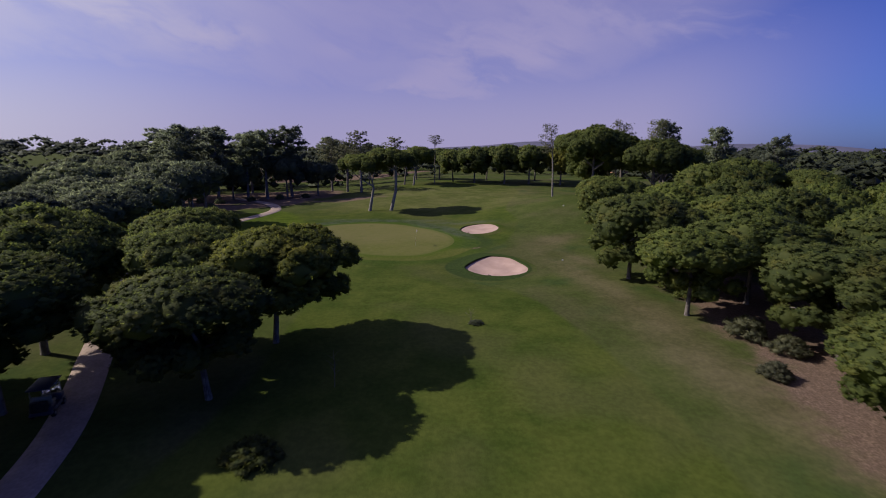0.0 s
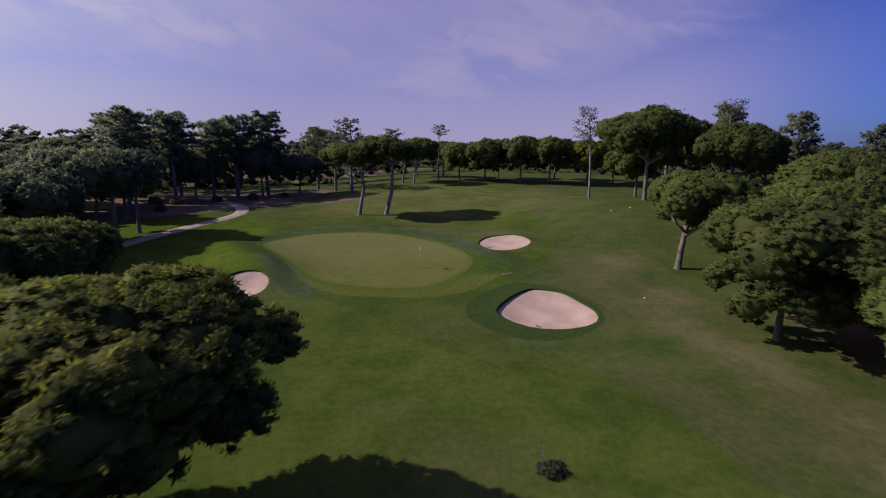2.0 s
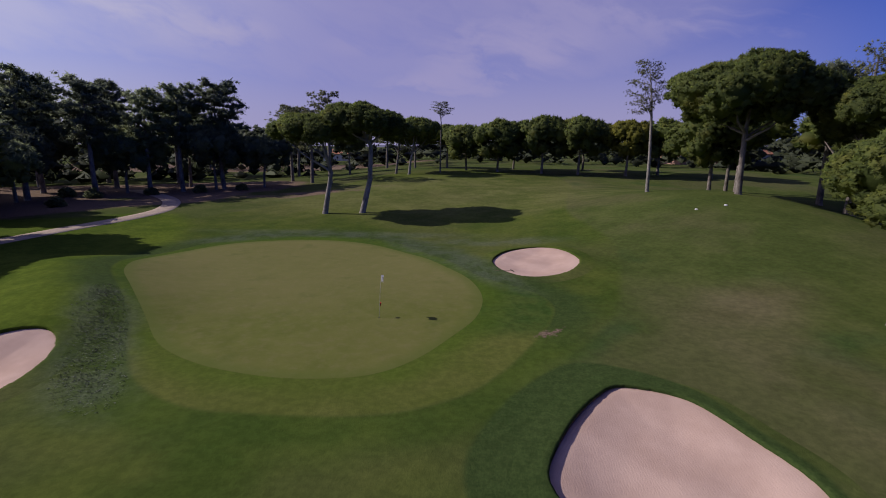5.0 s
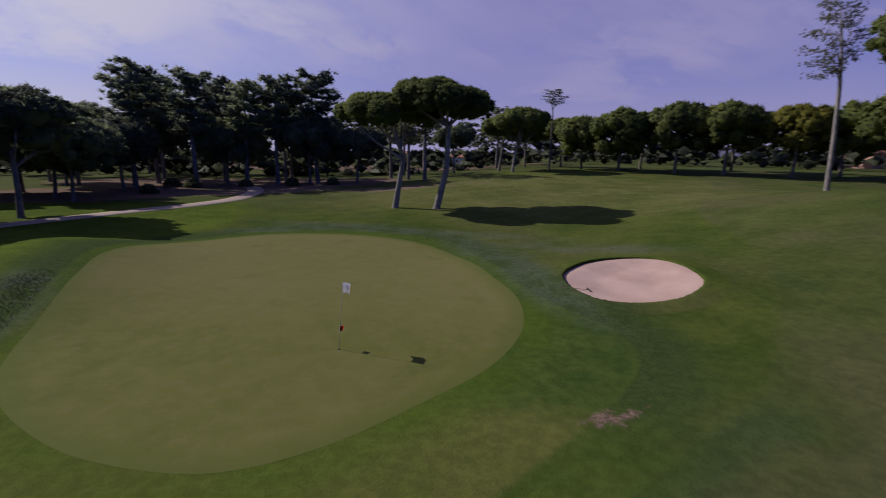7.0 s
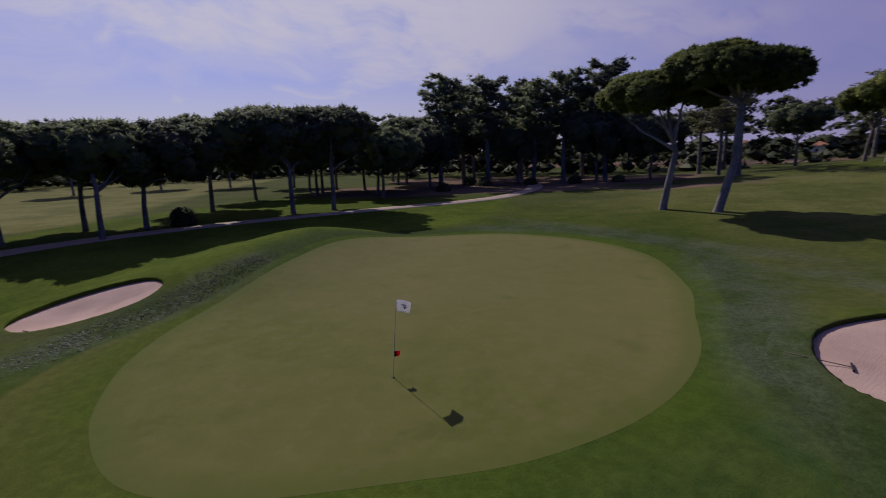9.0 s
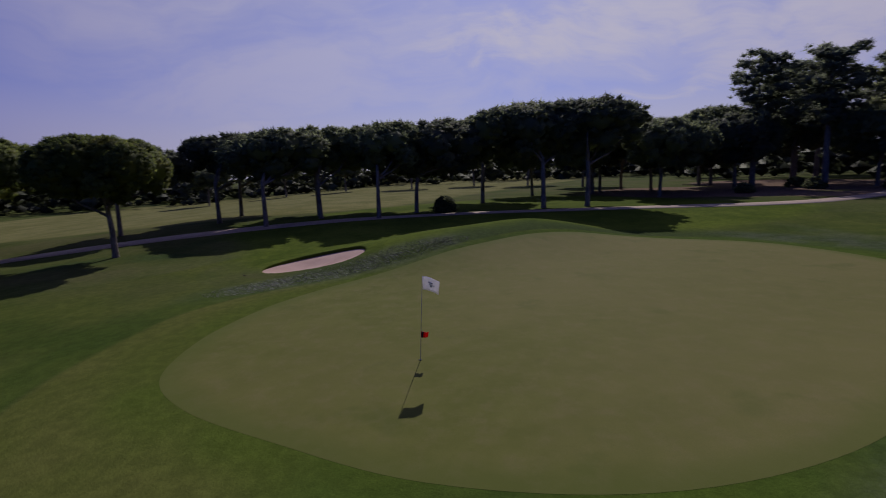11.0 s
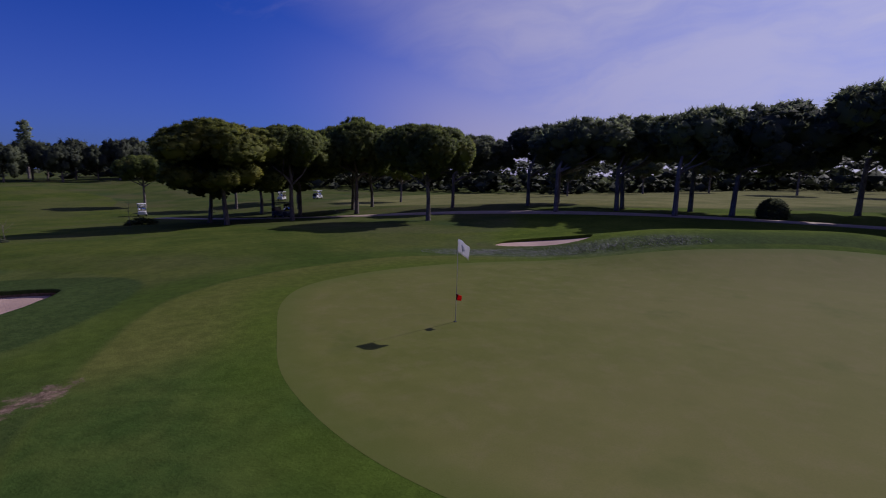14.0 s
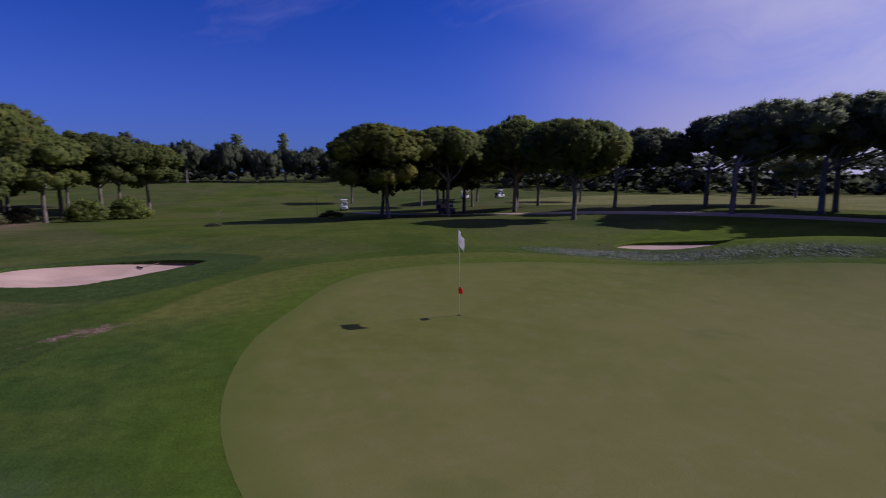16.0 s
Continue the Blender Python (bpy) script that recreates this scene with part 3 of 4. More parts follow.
def squared(verts, tris, soft):
    """The crown scaled to one metre in radius and in height, standing on zero."""
    low, high = np.percentile(verts[:, 2], (0.3, 99.7))
    out = np.percentile(np.hypot(verts[:, 0], verts[:, 1]), 99.3)
    return np.c_[verts[:, :2] / out, (verts[:, 2] - low) / (high - low)], tris, soft


def ball(around=10, rings=6):
    """A coarse unit ball: vertices and triangles."""
    u = np.linspace(0, 2 * math.pi, around, endpoint=False)
    v = np.linspace(-math.pi / 2, math.pi / 2, rings + 1)
    verts = np.array([(math.cos(b) * math.cos(a), math.cos(b) * math.sin(a), math.sin(b)) for b in v for a in u])
    faces = []
    for k in range(rings):
        for i in range(around):
            p, q = k * around + i, k * around + (i + 1) % around
            faces += [(p, q, p + around)] if k < rings - 1 else []
            faces += [(q, q + around, p + around)] if k > 0 or rings == 1 else []
            faces += [(p, q, p + around)] if k == rings - 1 else []
            faces += [(q, q + around, p + around)] if k == 0 else []
    return verts, np.array(faces)


BALL_V, BALL_F = ball()


def umbrella(seed, lumps, tufts, mat, dome=0.44, belly=0.20, size=0.07, ragged=1.0, boughs=26, needle=0.85, chunk=1.0):
    """A stone pine's crown: rounded boughs heaped into a dome, each a dense heart thick with small needle pads."""
    rng = np.random.default_rng(seed)
    i = np.arange(boughs)
    a = i * 2.39996 + rng.normal(0, 0.25, boughs) + seed
    r = np.sqrt((i + 0.3) / boughs) * 0.82 * (1 + rng.normal(0, 0.05, boughs))
    reach = 1 + ragged * (0.07 * np.sin(2 * a + seed) + 0.06 * np.sin(3 * a + 2.1 * seed))
    big = chunk * rng.uniform(0.24, 0.35, boughs) * (1.08 - 0.22 * r)
    mid = np.stack([r * reach * np.cos(a), r * reach * np.sin(a), dome * np.sqrt(np.clip(1 - r ** 2.2, 0, 1)) - 0.55 * big + rng.normal(0, 0.030 * ragged, boughs)], 1)
    under = 5 + int(14 * belly)
    b = np.arange(under) * 2.39996 + seed * 1.7
    ub = rng.uniform(0.15, 0.24, under)
    ur = np.sqrt((np.arange(under) + 0.6) / under) * 0.80
    low = np.stack([ur * np.cos(b), ur * np.sin(b), -belly * np.sqrt(np.clip(1.05 - ur ** 2, 0, 1)) * rng.uniform(0.3, 1.0, under) + 0.3 * ub], 1)
    mid, big = np.vstack([mid, low]), np.r_[big, ub]
    squash = np.array([1, 1, 0.78])
    # pads: spread over every bough, kept where no other bough covers them
    pts, lean = [], []
    for k in range(len(mid)):
        n = int(2600 * big[k] ** 2 * 6)
        j = np.arange(n)
        up = 1 - 2 * (j + 0.5) / n
        t = j * 2.39996 + rng.uniform(0, 6)
        d = unit(np.stack([np.sqrt(1 - up ** 2) * np.cos(t), np.sqrt(1 - up ** 2) * np.sin(t), up], 1) + rng.normal(0, 0.06, (n, 3)))
        p = mid[k] + d * big[k] * squash * (1 + rng.normal(0, 0.03, (n, 1)))
        deep = np.linalg.norm((p[:, None] - mid[None]) / (big[None, :, None] * squash), axis=2)
        deep[:, k] = 9
        keep = (deep.min(1) > 0.96) & (rng.uniform(0, 1, n) < np.where(d[:, 2] < -0.3, 0.45, 1.0))
        pts.append(p[keep])
        lean.append(unit(0.5 * d + 0.8 * unit(p * np.array([1, 1, 1.5]) + np.array([0, 0, 0.25])))[keep])
    pts, lean = np.vstack(pts), np.vstack(lean)
    pick = rng.permutation(len(pts))[:lumps]
    pts, lean = pts[pick], lean[pick]
    sizes = rng.uniform(0.65, 1.3, len(pts)) * size
    verts, tris, soft = tufted(pts, sizes, tufts, rng, length=needle, width=0.12, lean=lean)
    heart = (mid[:, None] + BALL_V[None] * (big[:, None, None] * 0.83) * squash * (1 + rng.normal(0, 0.05, (len(mid), len(BALL_V), 1)))).reshape(-1, 3)
    heart_f = (BALL_F[None] + len(BALL_V) * np.arange(len(mid))[:, None, None]).reshape(-1, 3) + len(verts)
    heart_n = np.broadcast_to(BALL_V, (len(mid), *BALL_V.shape)).reshape(-1, 3)
    return leaf_mesh("crown", *squared(np.vstack([verts, heart]), np.vstack([tris, heart_f]), np.vstack([soft, heart_n])), mat)


def tall_crown(seed, lumps, tufts, mat, fill=1.0, core=0.52, length=0.75, width=0.11):
    """An irregular, taller crown in tiers, with gaps: one metre in radius, from -0.9 to 0.9 in height."""
    rng = np.random.default_rng(seed)
    branches = 22
    pts, size = [], []
    for b in range(branches):
        z = -0.8 + 1.6 * b / (branches - 1)
        a, reach = b * 2.4 + rng.uniform(-0.4, 0.4), (1.0 - 0.40 * abs(z - 0.15) - 0.25 * max(0, z)) * rng.uniform(0.5, 1.0)
        for k in range(max(1, int(lumps / branches))):
            f = rng.uniform(0.05, 1.0) ** 0.7
            spread = rng.normal(0, 0.10, 3)
            pts.append((math.cos(a) * reach * f + spread[0], math.sin(a) * reach * f + spread[1], z + 0.15 * f + spread[2] * 0.45))
            size.append(rng.uniform(0.10, 0.19) * fill)
    pts = np.array(pts)
    return leaf_mesh("crown", *squared(*tufted(pts, np.array(size), tufts, rng, core=core, length=length, width=width, lean=unit(pts * np.array([0.8, 0.8, 0.4]) + np.array([0, 0, 0.35])))), mat)


CROWNS = {
    "near": [umbrella(s, 1500, 24, LEAF, size=0.056, needle=0.60) for s in (1, 2, 3)],
    "lush": [umbrella(s, 1400, 17, LEAF, 0.62, 0.50, 0.060, boughs=34, needle=0.62) for s in (31, 32, 33)],
    "sunny": [umbrella(s, 1500, 32, LEAF_SUN, 0.62, 0.45, 0.056, 1.6, 44, 0.56, 0.78) for s in (41,)],
    "mid": [umbrella(s, 560, 13, LEAF, size=0.086, boughs=22) for s in (4, 5, 6, 7)],
    "dark": [umbrella(s, 640, 13, LEAF_DARK, 0.48, 0.26, 0.082) for s in (8, 9, 10)],
    "pair": [umbrella(s, 1200, 24, LEAF, 0.46, 0.06, 0.060) for s in (24, 25)],
    "gold": [umbrella(s, 640, 16, LEAF_GOLD, 0.55, 0.4, 0.088) for s in (11,)],
    "full": [umbrella(s, 640, 12, LEAF, 0.58, 0.36, 0.088, boughs=24) for s in (12, 13, 14)],
    "tall": [tall_crown(s, 600, 15, LEAF_HAZED, 0.76) for s in (15, 16, 17)],
    "grey": [tall_crown(s, 640, 14, LEAF_GREY, 0.46) for s in (26, 27)],
    "sparse": [tall_crown(s, 900, 11, LEAF_GREY, 0.34, 0.42) for s in (18, 19)],
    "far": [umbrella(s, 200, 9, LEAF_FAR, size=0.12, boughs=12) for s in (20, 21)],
}
DEEP = {"near": 0.80, "lush": 1.12, "sunny": 1.1, "mid": 0.82, "dark": 0.88, "pair": 0.72, "gold": 1.2, "full": 1.2, "far": 0.8}
counts = {}


def stone_pine(x, y, high, radius, kind="mid", lean=(0.0, 0.0), thick=None, bark=None, label="", name="stone_pine", off=(0.0, 0.0), fork=0.45, dome=None, bend=None):
    """A pine: a tapered trunk, limbs spreading under the crown and a crown of needle clumps."""
    rng = np.random.default_rng(int(abs(x * 131 + y * 17)) + 5)
    z = float(height(x, y)) - 0.08
    base = new(name)
    base.location = (x, y, z)
    bark = bark or BARK
    thick = thick or 0.020 * high + 0.05
    which = CROWNS[kind][counts.get(kind, 0) % len(CROWNS[kind])]
    counts[kind] = counts.get(kind, 0) + 1
    tallish = kind in ("tall", "sparse", "grey")
    deep = dome or (0.56 * high if tallish else min(radius * DEEP[kind], 0.86 * high))
    crown_z = high - deep
    lx, ly = lean
    knee = Vector((lx * 0.55 + rng.normal(0, 0.12), ly * 0.55 + rng.normal(0, 0.12), high * fork))
    head = Vector((lx + off[0] * 0.5, ly + off[1] * 0.5, crown_z + deep * (0.85 if tallish else 0.45)))
    p = [Vector((0, 0, -0.2)), Vector((lx * 0.06, ly * 0.06, 0.3)), Vector((lx * 0.25 + rng.normal(0, 0.06), ly * 0.25, high * fork * 0.5)), knee, knee.lerp(head, 0.55) + Vector((rng.normal(0, 0.2), rng.normal(0, 0.2), 0)), head]
    if bend:
        p[2].x, p[3].x, p[4].x = bend
    part_trunk = new("trunk", tube_mesh("trunk", p, [thick * f for f in (1.35, 1.0, 0.82, 0.68, 0.42, 0.18)], bark, 10))
    part_trunk.parent = base
    if kind != "far":
        for k in range(10 if kind in ("sparse", "grey") else 5 if kind in ("near", "mid", "pair", "sunny", "tall") else 3):
            a = 2 * math.pi * (k + rng.uniform(-0.25, 0.25)) / 5
            start = knee.lerp(head, rng.uniform(0, 0.35)) if kind == "pair" else p[2].lerp(knee, rng.uniform(0.55, 1.0)) if not tallish else knee.lerp(head, rng.uniform(0, 0.8))
            reach = radius * rng.uniform(0.45, 0.7) * (0.9 if tallish else 1.0)
            end = Vector((lx + off[0] + math.cos(a) * reach, ly + off[1] + math.sin(a) * reach, crown_z + (rng.uniform(0.15, 0.85) if tallish else rng.uniform(0.2, 0.45)) * deep))
            mid = start.lerp(end, 0.5) + Vector((0, 0, -0.10 * (end.z - start.z))) + Vector((rng.normal(0, 0.15), rng.normal(0, 0.15), 0))
            limb = new("limb", tube_mesh("limb", [start, start.lerp(mid, 0.5) + Vector((0, 0, 0.05)), mid, end], [thick * f * (0.5 if tallish else 1.0) for f in (0.5, 0.4, 0.3, 0.1)], bark, 6))
            limb.parent = base
    crown = new("crown", which)
    crown.parent = base
    crown.location = (lx + off[0], ly + off[1], crown_z)
    crown.rotation_euler = (rng.normal(0, 0.04), rng.normal(0, 0.04), rng.uniform(0, 6.28))
    crown.scale = (radius, radius * rng.uniform(0.92, 1.08), deep)
    return tagged(base, label or "umbrella-shaped stone pine with a dense green crown", "tree", "pines of the golf course")


ROUND = "umbrella-shaped stone pine with a dense green crown"
DARK = "dark stone pine standing in shade beside the path"
LOW = "low-crowned stone pine in a belt of pines"


def sway(size=0.4):
    return (random.uniform(-size, size), random.uniform(-size, size))


# by the tee side of the fairway, west
stone_pine(-8.7, -36.0, 9.3, 6.4, "sunny", (0.3, 0), off=(0.1, -0.3), dome=6.0, label="broad stone pine casting a long shadow on the fairway")
stone_pine(-10.2, -44.0, 8.4, 5.5, "lush", (-0.9, 0.2), off=(0.1, -0.6), dome=5.6)
stone_pine(-15.5, -36.5, 9.4, 5.2, "near", off=(0.6, 0))
stone_pine(-22.0, -53.0, 9.4, 6.4, "lush", dome=6.0)
stone_pine(-25.0, -38.5, 11.0, 6.8, "near", dome=6.2)
stone_pine(-21.8, -45.8, 9.8, 6.0, "lush", dome=6.0)
stone_pine(-29.5, -45.5, 9.4, 5.6, "near")
stone_pine(-24.5, -61.5, 9.8, 6.0, "mid")
stone_pine(-21.6, -23.0, 8.6, 5.6, "near")
# along the path
for x, y, hi, r in ((-32.0, -29.5, 8.2, 4.8), (-37.0, -22.5, 9.0, 5.2), (-31.8, -15.8, 8.9, 5.5), (-36.8, -12.0, 9.2, 5.4), (-34.6, -5.8, 9.1, 5.6), (-42.0, -6.8, 9.6, 5.4),
                    (-50.2, 5.4, 11.0, 6.4), (-40.8, -13.2, 9.0, 5.0), (-46.0, -24.0, 9.4, 5.6)):
    stone_pine(x, y, hi * 1.03, r, "dark", sway(0.5), label="stone pine with a bare trunk beside the cart path", off=(-3.7, 0.6))
stone_pine(-38.8, -2.4, 9.8, 6.8, "dark", (-0.2, 0.3), label="stone pine with a bare trunk beside the cart path", off=(-2.2, 1.6))
stone_pine(-38.9, 11.0, 11.4, 7.3, "dark", (-0.3, 0), label=DARK, off=(-3.0, -1.6))
stone_pine(-39.0, 15.6, 11.4, 6.8, "dark", (0.0, 0.3), label=DARK, off=(-2.8, 0.2))
# the dark grove behind the path
for x, y, hi, r, kind in ((-52, 57, 11.0, 6.8, "dark"), (-39.5, 63, 11.8, 7.2, "dark"), (-32.0, 66.5, 9.8, 5.8, "dark"), (-58, 42, 10.5, 6.6, "dark"), (-66, 56, 12, 6.8, "dark"),
                          (-55, 30, 10.0, 6.4, "dark"), (-48, 27, 9.5, 5.6, "dark"), (-59, 45, 19, 5.6, "tall"), (-53, 51, 18.6, 5.6, "tall"), (-65, 55, 18.6, 6.0, "tall"), (-48, 57, 17.4, 5.4, "tall"),
                          (-38.5, 64, 19.4, 6.2, "tall"), (-44, 60, 18.4, 5.0, "tall"), (-20, 69, 17.4, 4.6, "grey"), (-25, 74, 15.0, 4.8, "grey"), (-31, 80, 16.0, 5.2, "grey"), (-75, 66, 19.0, 6.4, "tall"), (-70, 78, 19.5, 6.4, "tall"),
                          (-56, 80, 18.5, 6.2, "tall"), (-60, 66, 19.5, 6.2, "tall"), (-36, 100, 17.0, 6.0, "tall"), (-15, 112, 15.5, 5.4, "grey"), (-48, 70, 14, 6, "dark"), (-72, 46, 13, 6.5, "dark"),
                          (-22, 96, 11, 5, "dark"), (-60.5, 22.5, 10.4, 6.2, "dark"), (-65, 33, 11, 6.4, "dark"), (-70, 25, 10.5, 6.2, "dark"), (-63, 14, 9.8, 5.6, "dark"), (-80, 92, 15, 7, "dark"), (-96, 82, 14, 7, "dark"), (-62, 106, 15, 7, "dark")):
    stone_pine(x, y, hi, r, kind, sway(0.5), dome=r * 1.05 if kind == "dark" else None, label=DARK if kind == "dark" else "tall dark pine with an irregular tiered crown" if kind == "tall" else "tall grey-green pine with a thin tiered crown", name="stone_pine" if kind == "dark" else "tall_pine")
# the leaning pair beyond the green
stone_pine(-12.5, 36.3, 12.5, 5.9, "pair", (0.6, 0), 0.36, BARK_PALE, "stone pine with a pale crooked trunk beyond the green", off=(-1.8, 0), fork=0.42, dome=3.6, bend=(0.45, 0.95, 0.2))
stone_pine(-7.8, 36.7, 13.8, 6.2, "pair", (1.1, 0.2), 0.38, BARK_PALE, "tall stone pine with a pale leaning trunk", off=(-1.2, 0), fork=0.62, dome=4.0, bend=(1.05, 1.25, 0.4))
# beyond, north
stone_pine(-5.5, 76.0, 11.6, 5.6, "mid", (1.5, 0), bark=BARK_PALE, label="stone pine with a leaning pale trunk on the far rise")
stone_pine(-8.5, 79.0, 10.6, 5.0, "mid", (1.0, 0))
stone_pine(0.8, 80.0, 14.6, 2.8, "grey", (0.3, 0), 0.16, label="slender pine with a small thin flat crown", dome=2.8, fork=0.7)
for x, y, hi, r, kind in ((6.5, 85, 10.0, 6.0, "full"), (13.0, 80.5, 11.0, 6.8, "full"), (22, 78, 11.8, 6.6, "full"), (29.2, 76.5, 11.6, 6.6, "full"), (38.2, 74.5, 11.0, 6.0, "gold"), (46, 78, 11.4, 6.6, "full"), (17.5, 90, 11, 6, "mid"), (33, 88, 11, 6, "mid"), (2, 96, 10.5, 6, "mid"), (-6, 98, 10.5, 6, "mid"),
                          (54, 72, 10.6, 5.6, "mid"), (34.0, 27.0, 14.2, 8.6, "near"), (43, 20.0, 13.4, 7.5, "near"), (51, 34, 14, 8.0, "mid"), (47, 6, 11.5, 6.8, "mid"), (59, 18, 12.5, 7, "mid"), (62, 42, 13, 7, "mid"),
                          (44, 48, 12, 6.5, "mid"), (37.5, 40, 10.5, 5.8, "full")):
    stone_pine(x, y, hi, r, kind, sway(), label=ROUND if kind != "gold" else "stone pine with a yellowish green crown")
stone_pine(27.9, 35.8, 15.6, 3.0, "sparse", (-1.1, 0), 0.22, BARK_PALE, "slender tall tree with a thin almost bare crown", "slender_tree", dome=6.2, fork=0.55)
for x, y, hi, r, kind in ((55, 44, 19.0, 3.8, "tall"), (63, 36, 18.0, 3.6, "tall"), (49, 54, 19.0, 4.4, "sparse"), (72, 30, 16.5, 4, "tall"), (46, 27, 17.5, 3.6, "sparse")):
    stone_pine(x, y, hi, r, kind, label="tall narrow tree rising above the pines", name="tall_tree")
# the belt of pines on the east side
stone_pine(26.4, -1.6, 9.8, 6.2, "near", (0.9, 0.2), 0.33, BARK, "stone pine with a bare curved trunk beside the rough", off=(1.0, 0))
stone_pine(25.2, -18.8, 9.6, 6.9, "lush", off=(1.0, 0), label=LOW)
stone_pine(26.4, -30.0, 7.9, 4.9, "lush", label=LOW)
for x, y, hi, r, kind in ((33.5, -27.0, 8.8, 6.0, "lush"), (33.5, -38.5, 8.4, 5.8, "lush"), (30.5, -48.5, 7.4, 5.0, "lush"), (36.5, -17, 9.2, 6.2, "lush"), (35, -7, 9.6, 6.0, "lush"), (46.5, -11, 9.6, 6.4, "full"),
                          (43, -30, 8.8, 6.2, "full"), (42.5, -46, 8.4, 5.8, "full"), (52, -22, 9.0, 6.2, "full"), (56, -38, 9, 6.2, "full"), (57, -4, 9.8, 6.2, "full"), (47, -1, 10, 6.2, "full"), (33.5, -58, 14.8, 6.4, "full"),
                          (46, -58, 8, 5.6, "full"), (62, -18, 9.2, 6, "full"), (66, -50, 9, 6, "full"), (70, -30, 9.2, 6, "full"), (72, 0, 10, 6, "full"), (68, 14, 11, 6.5, "mid"), (24, -88, 10.5, 6.0, "mid"),
                          (22.5, -68, 11.5, 6.0, "lush"), (18.5, -80, 11.0, 6.0, "lush"), (26.5, -60, 10.5, 6.0, "lush"), (28.0, -72, 12.5, 6.0, "full"), (32, -64, 14.5, 6.2, "full"), (36, -78, 12.5, 6, "mid"), (34, -98, 10, 5.8, "mid"), (80, -42, 9.5, 6, "full"), (82, -12, 10, 6, "full"), (41, -68, 12, 6, "full")):
    stone_pine(x, y, hi, r, kind, sway(), label=LOW)
# west of the path and the far side of the next fairway
for x, y, hi, r, kind in ((-34, -47, 9.5, 5.8, "mid"), (-31, -62, 9.2, 5.6, "mid"),  (-17.5, -93, 9.6, 5.6, "mid"), (-58, -68, 9.6, 6, "mid"), (-40, -78, 9.6, 6, "mid"), (-27, -76, 9.2, 5.4, "mid"),
                          (-62, 24, 10.0, 6, "dark"), (-112, -8, 10, 6, "dark"), (-118, -26, 9.5, 6, "dark"), (-116, 8, 10, 6, "dark"), (-124, -44, 10, 6, "dark"), (-112, -60, 9.5, 6, "dark"), (-70, 30, 10.5, 6, "dark"), (-72, 44, 11, 6, "dark"), (-84, 50, 12, 6.5, "dark"),
                           (-104, 20, 10, 6, "dark"), (-86, 28, 10, 6, "dark")):
    stone_pine(x, y, hi, r, kind, sway())
# the row closing the long fairway to the south
for k in range(34):
    hi = random.uniform(10.0, 13.5)
    stone_pine(-72 + 4.4 * k + random.uniform(-2, 2), -166 - 7 * (k % 3) + random.uniform(-4, 4), hi, random.uniform(5.2, 6.6), "far", dome=hi * random.uniform(0.62, 0.85), label="far stone pine in a row closing the fairway")
for x, y, hi in ((-14, -205, 19), (4, -202, 18), (40, -195, 17), (52, -150, 14)):
    stone_pine(x, y, hi, 3.4, "tall", label="tall slim pine above the far row", name="tall_pine")

# ---- far woods ----
rng = np.random.default_rng(77)
lump, size = [], []
for k in range(1400):
    a, d = rng.uniform(0, 2 * math.pi), 105 + 330 * rng.uniform(0, 1) ** 1.5
    if k >= 1150:
        a, d = rng.uniform(radians(145), radians(285)), rng.uniform(150, 215)
    x, y = d * math.cos(a), d * math.sin(a)
    if (-60 < x < 45 and y < 0 and d < 195) or (x < -45 and -120 < y < 60 and d < 150) or (-30 < x < 75 and y > 0 and d < 118):
        continue
    z, r = float(height(x, y)), rng.uniform(4, 6.5)
    hi = rng.uniform(8.5, 12) + (1.5 if x < -90 else 0) + (4 if (x < -20 and y > 60) else 0)
    for j in range(15):
        b, q = rng.uniform(0, 2 * math.pi), math.sqrt(rng.uniform(0, 1))
        lump.append((x + r * q * math.cos(b), y + r * q * math.sin(b), z + hi - 1.0 - 2.4 * q * q))
        size.append(rng.uniform(0.9, 1.6))
    for j in range(8):
        lump.append((x + rng.normal(0, 3.6), y + rng.normal(0, 3.6), z + rng.uniform(0.4, 6.0)))
        size.append(rng.uniform(1.6, 2.9))
size = np.array(size)
lean = unit(rng.normal(0, 0.35, (len(lump), 3)) + np.where(size > 1.6, 0.15, 0.9)[:, None] * np.array([0, 0, 1.0]))
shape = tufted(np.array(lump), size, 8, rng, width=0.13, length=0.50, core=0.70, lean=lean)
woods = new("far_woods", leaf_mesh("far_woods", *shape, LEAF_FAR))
tagged(woods, "distant belt of dark pine woods round the course", "woods", kind="stuff")

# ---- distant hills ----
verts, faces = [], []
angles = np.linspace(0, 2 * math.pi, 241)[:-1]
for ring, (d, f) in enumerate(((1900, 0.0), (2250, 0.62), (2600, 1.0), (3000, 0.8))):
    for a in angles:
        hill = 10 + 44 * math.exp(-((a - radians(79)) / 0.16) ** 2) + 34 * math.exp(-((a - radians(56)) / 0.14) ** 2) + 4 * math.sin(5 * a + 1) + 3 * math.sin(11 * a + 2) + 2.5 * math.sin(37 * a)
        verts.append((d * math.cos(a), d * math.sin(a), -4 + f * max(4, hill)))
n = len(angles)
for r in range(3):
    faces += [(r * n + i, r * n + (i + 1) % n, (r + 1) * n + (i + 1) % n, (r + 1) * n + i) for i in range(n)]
# the air's haze is put into the hillside colour as lilac
hills = mesh_object("distant_hills", verts, faces, plain("haze-tinted hillside", (0.105, 0.10, 0.155), 1.0, 0, 0.02, 0.25, 0.0))
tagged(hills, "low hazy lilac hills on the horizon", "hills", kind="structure")

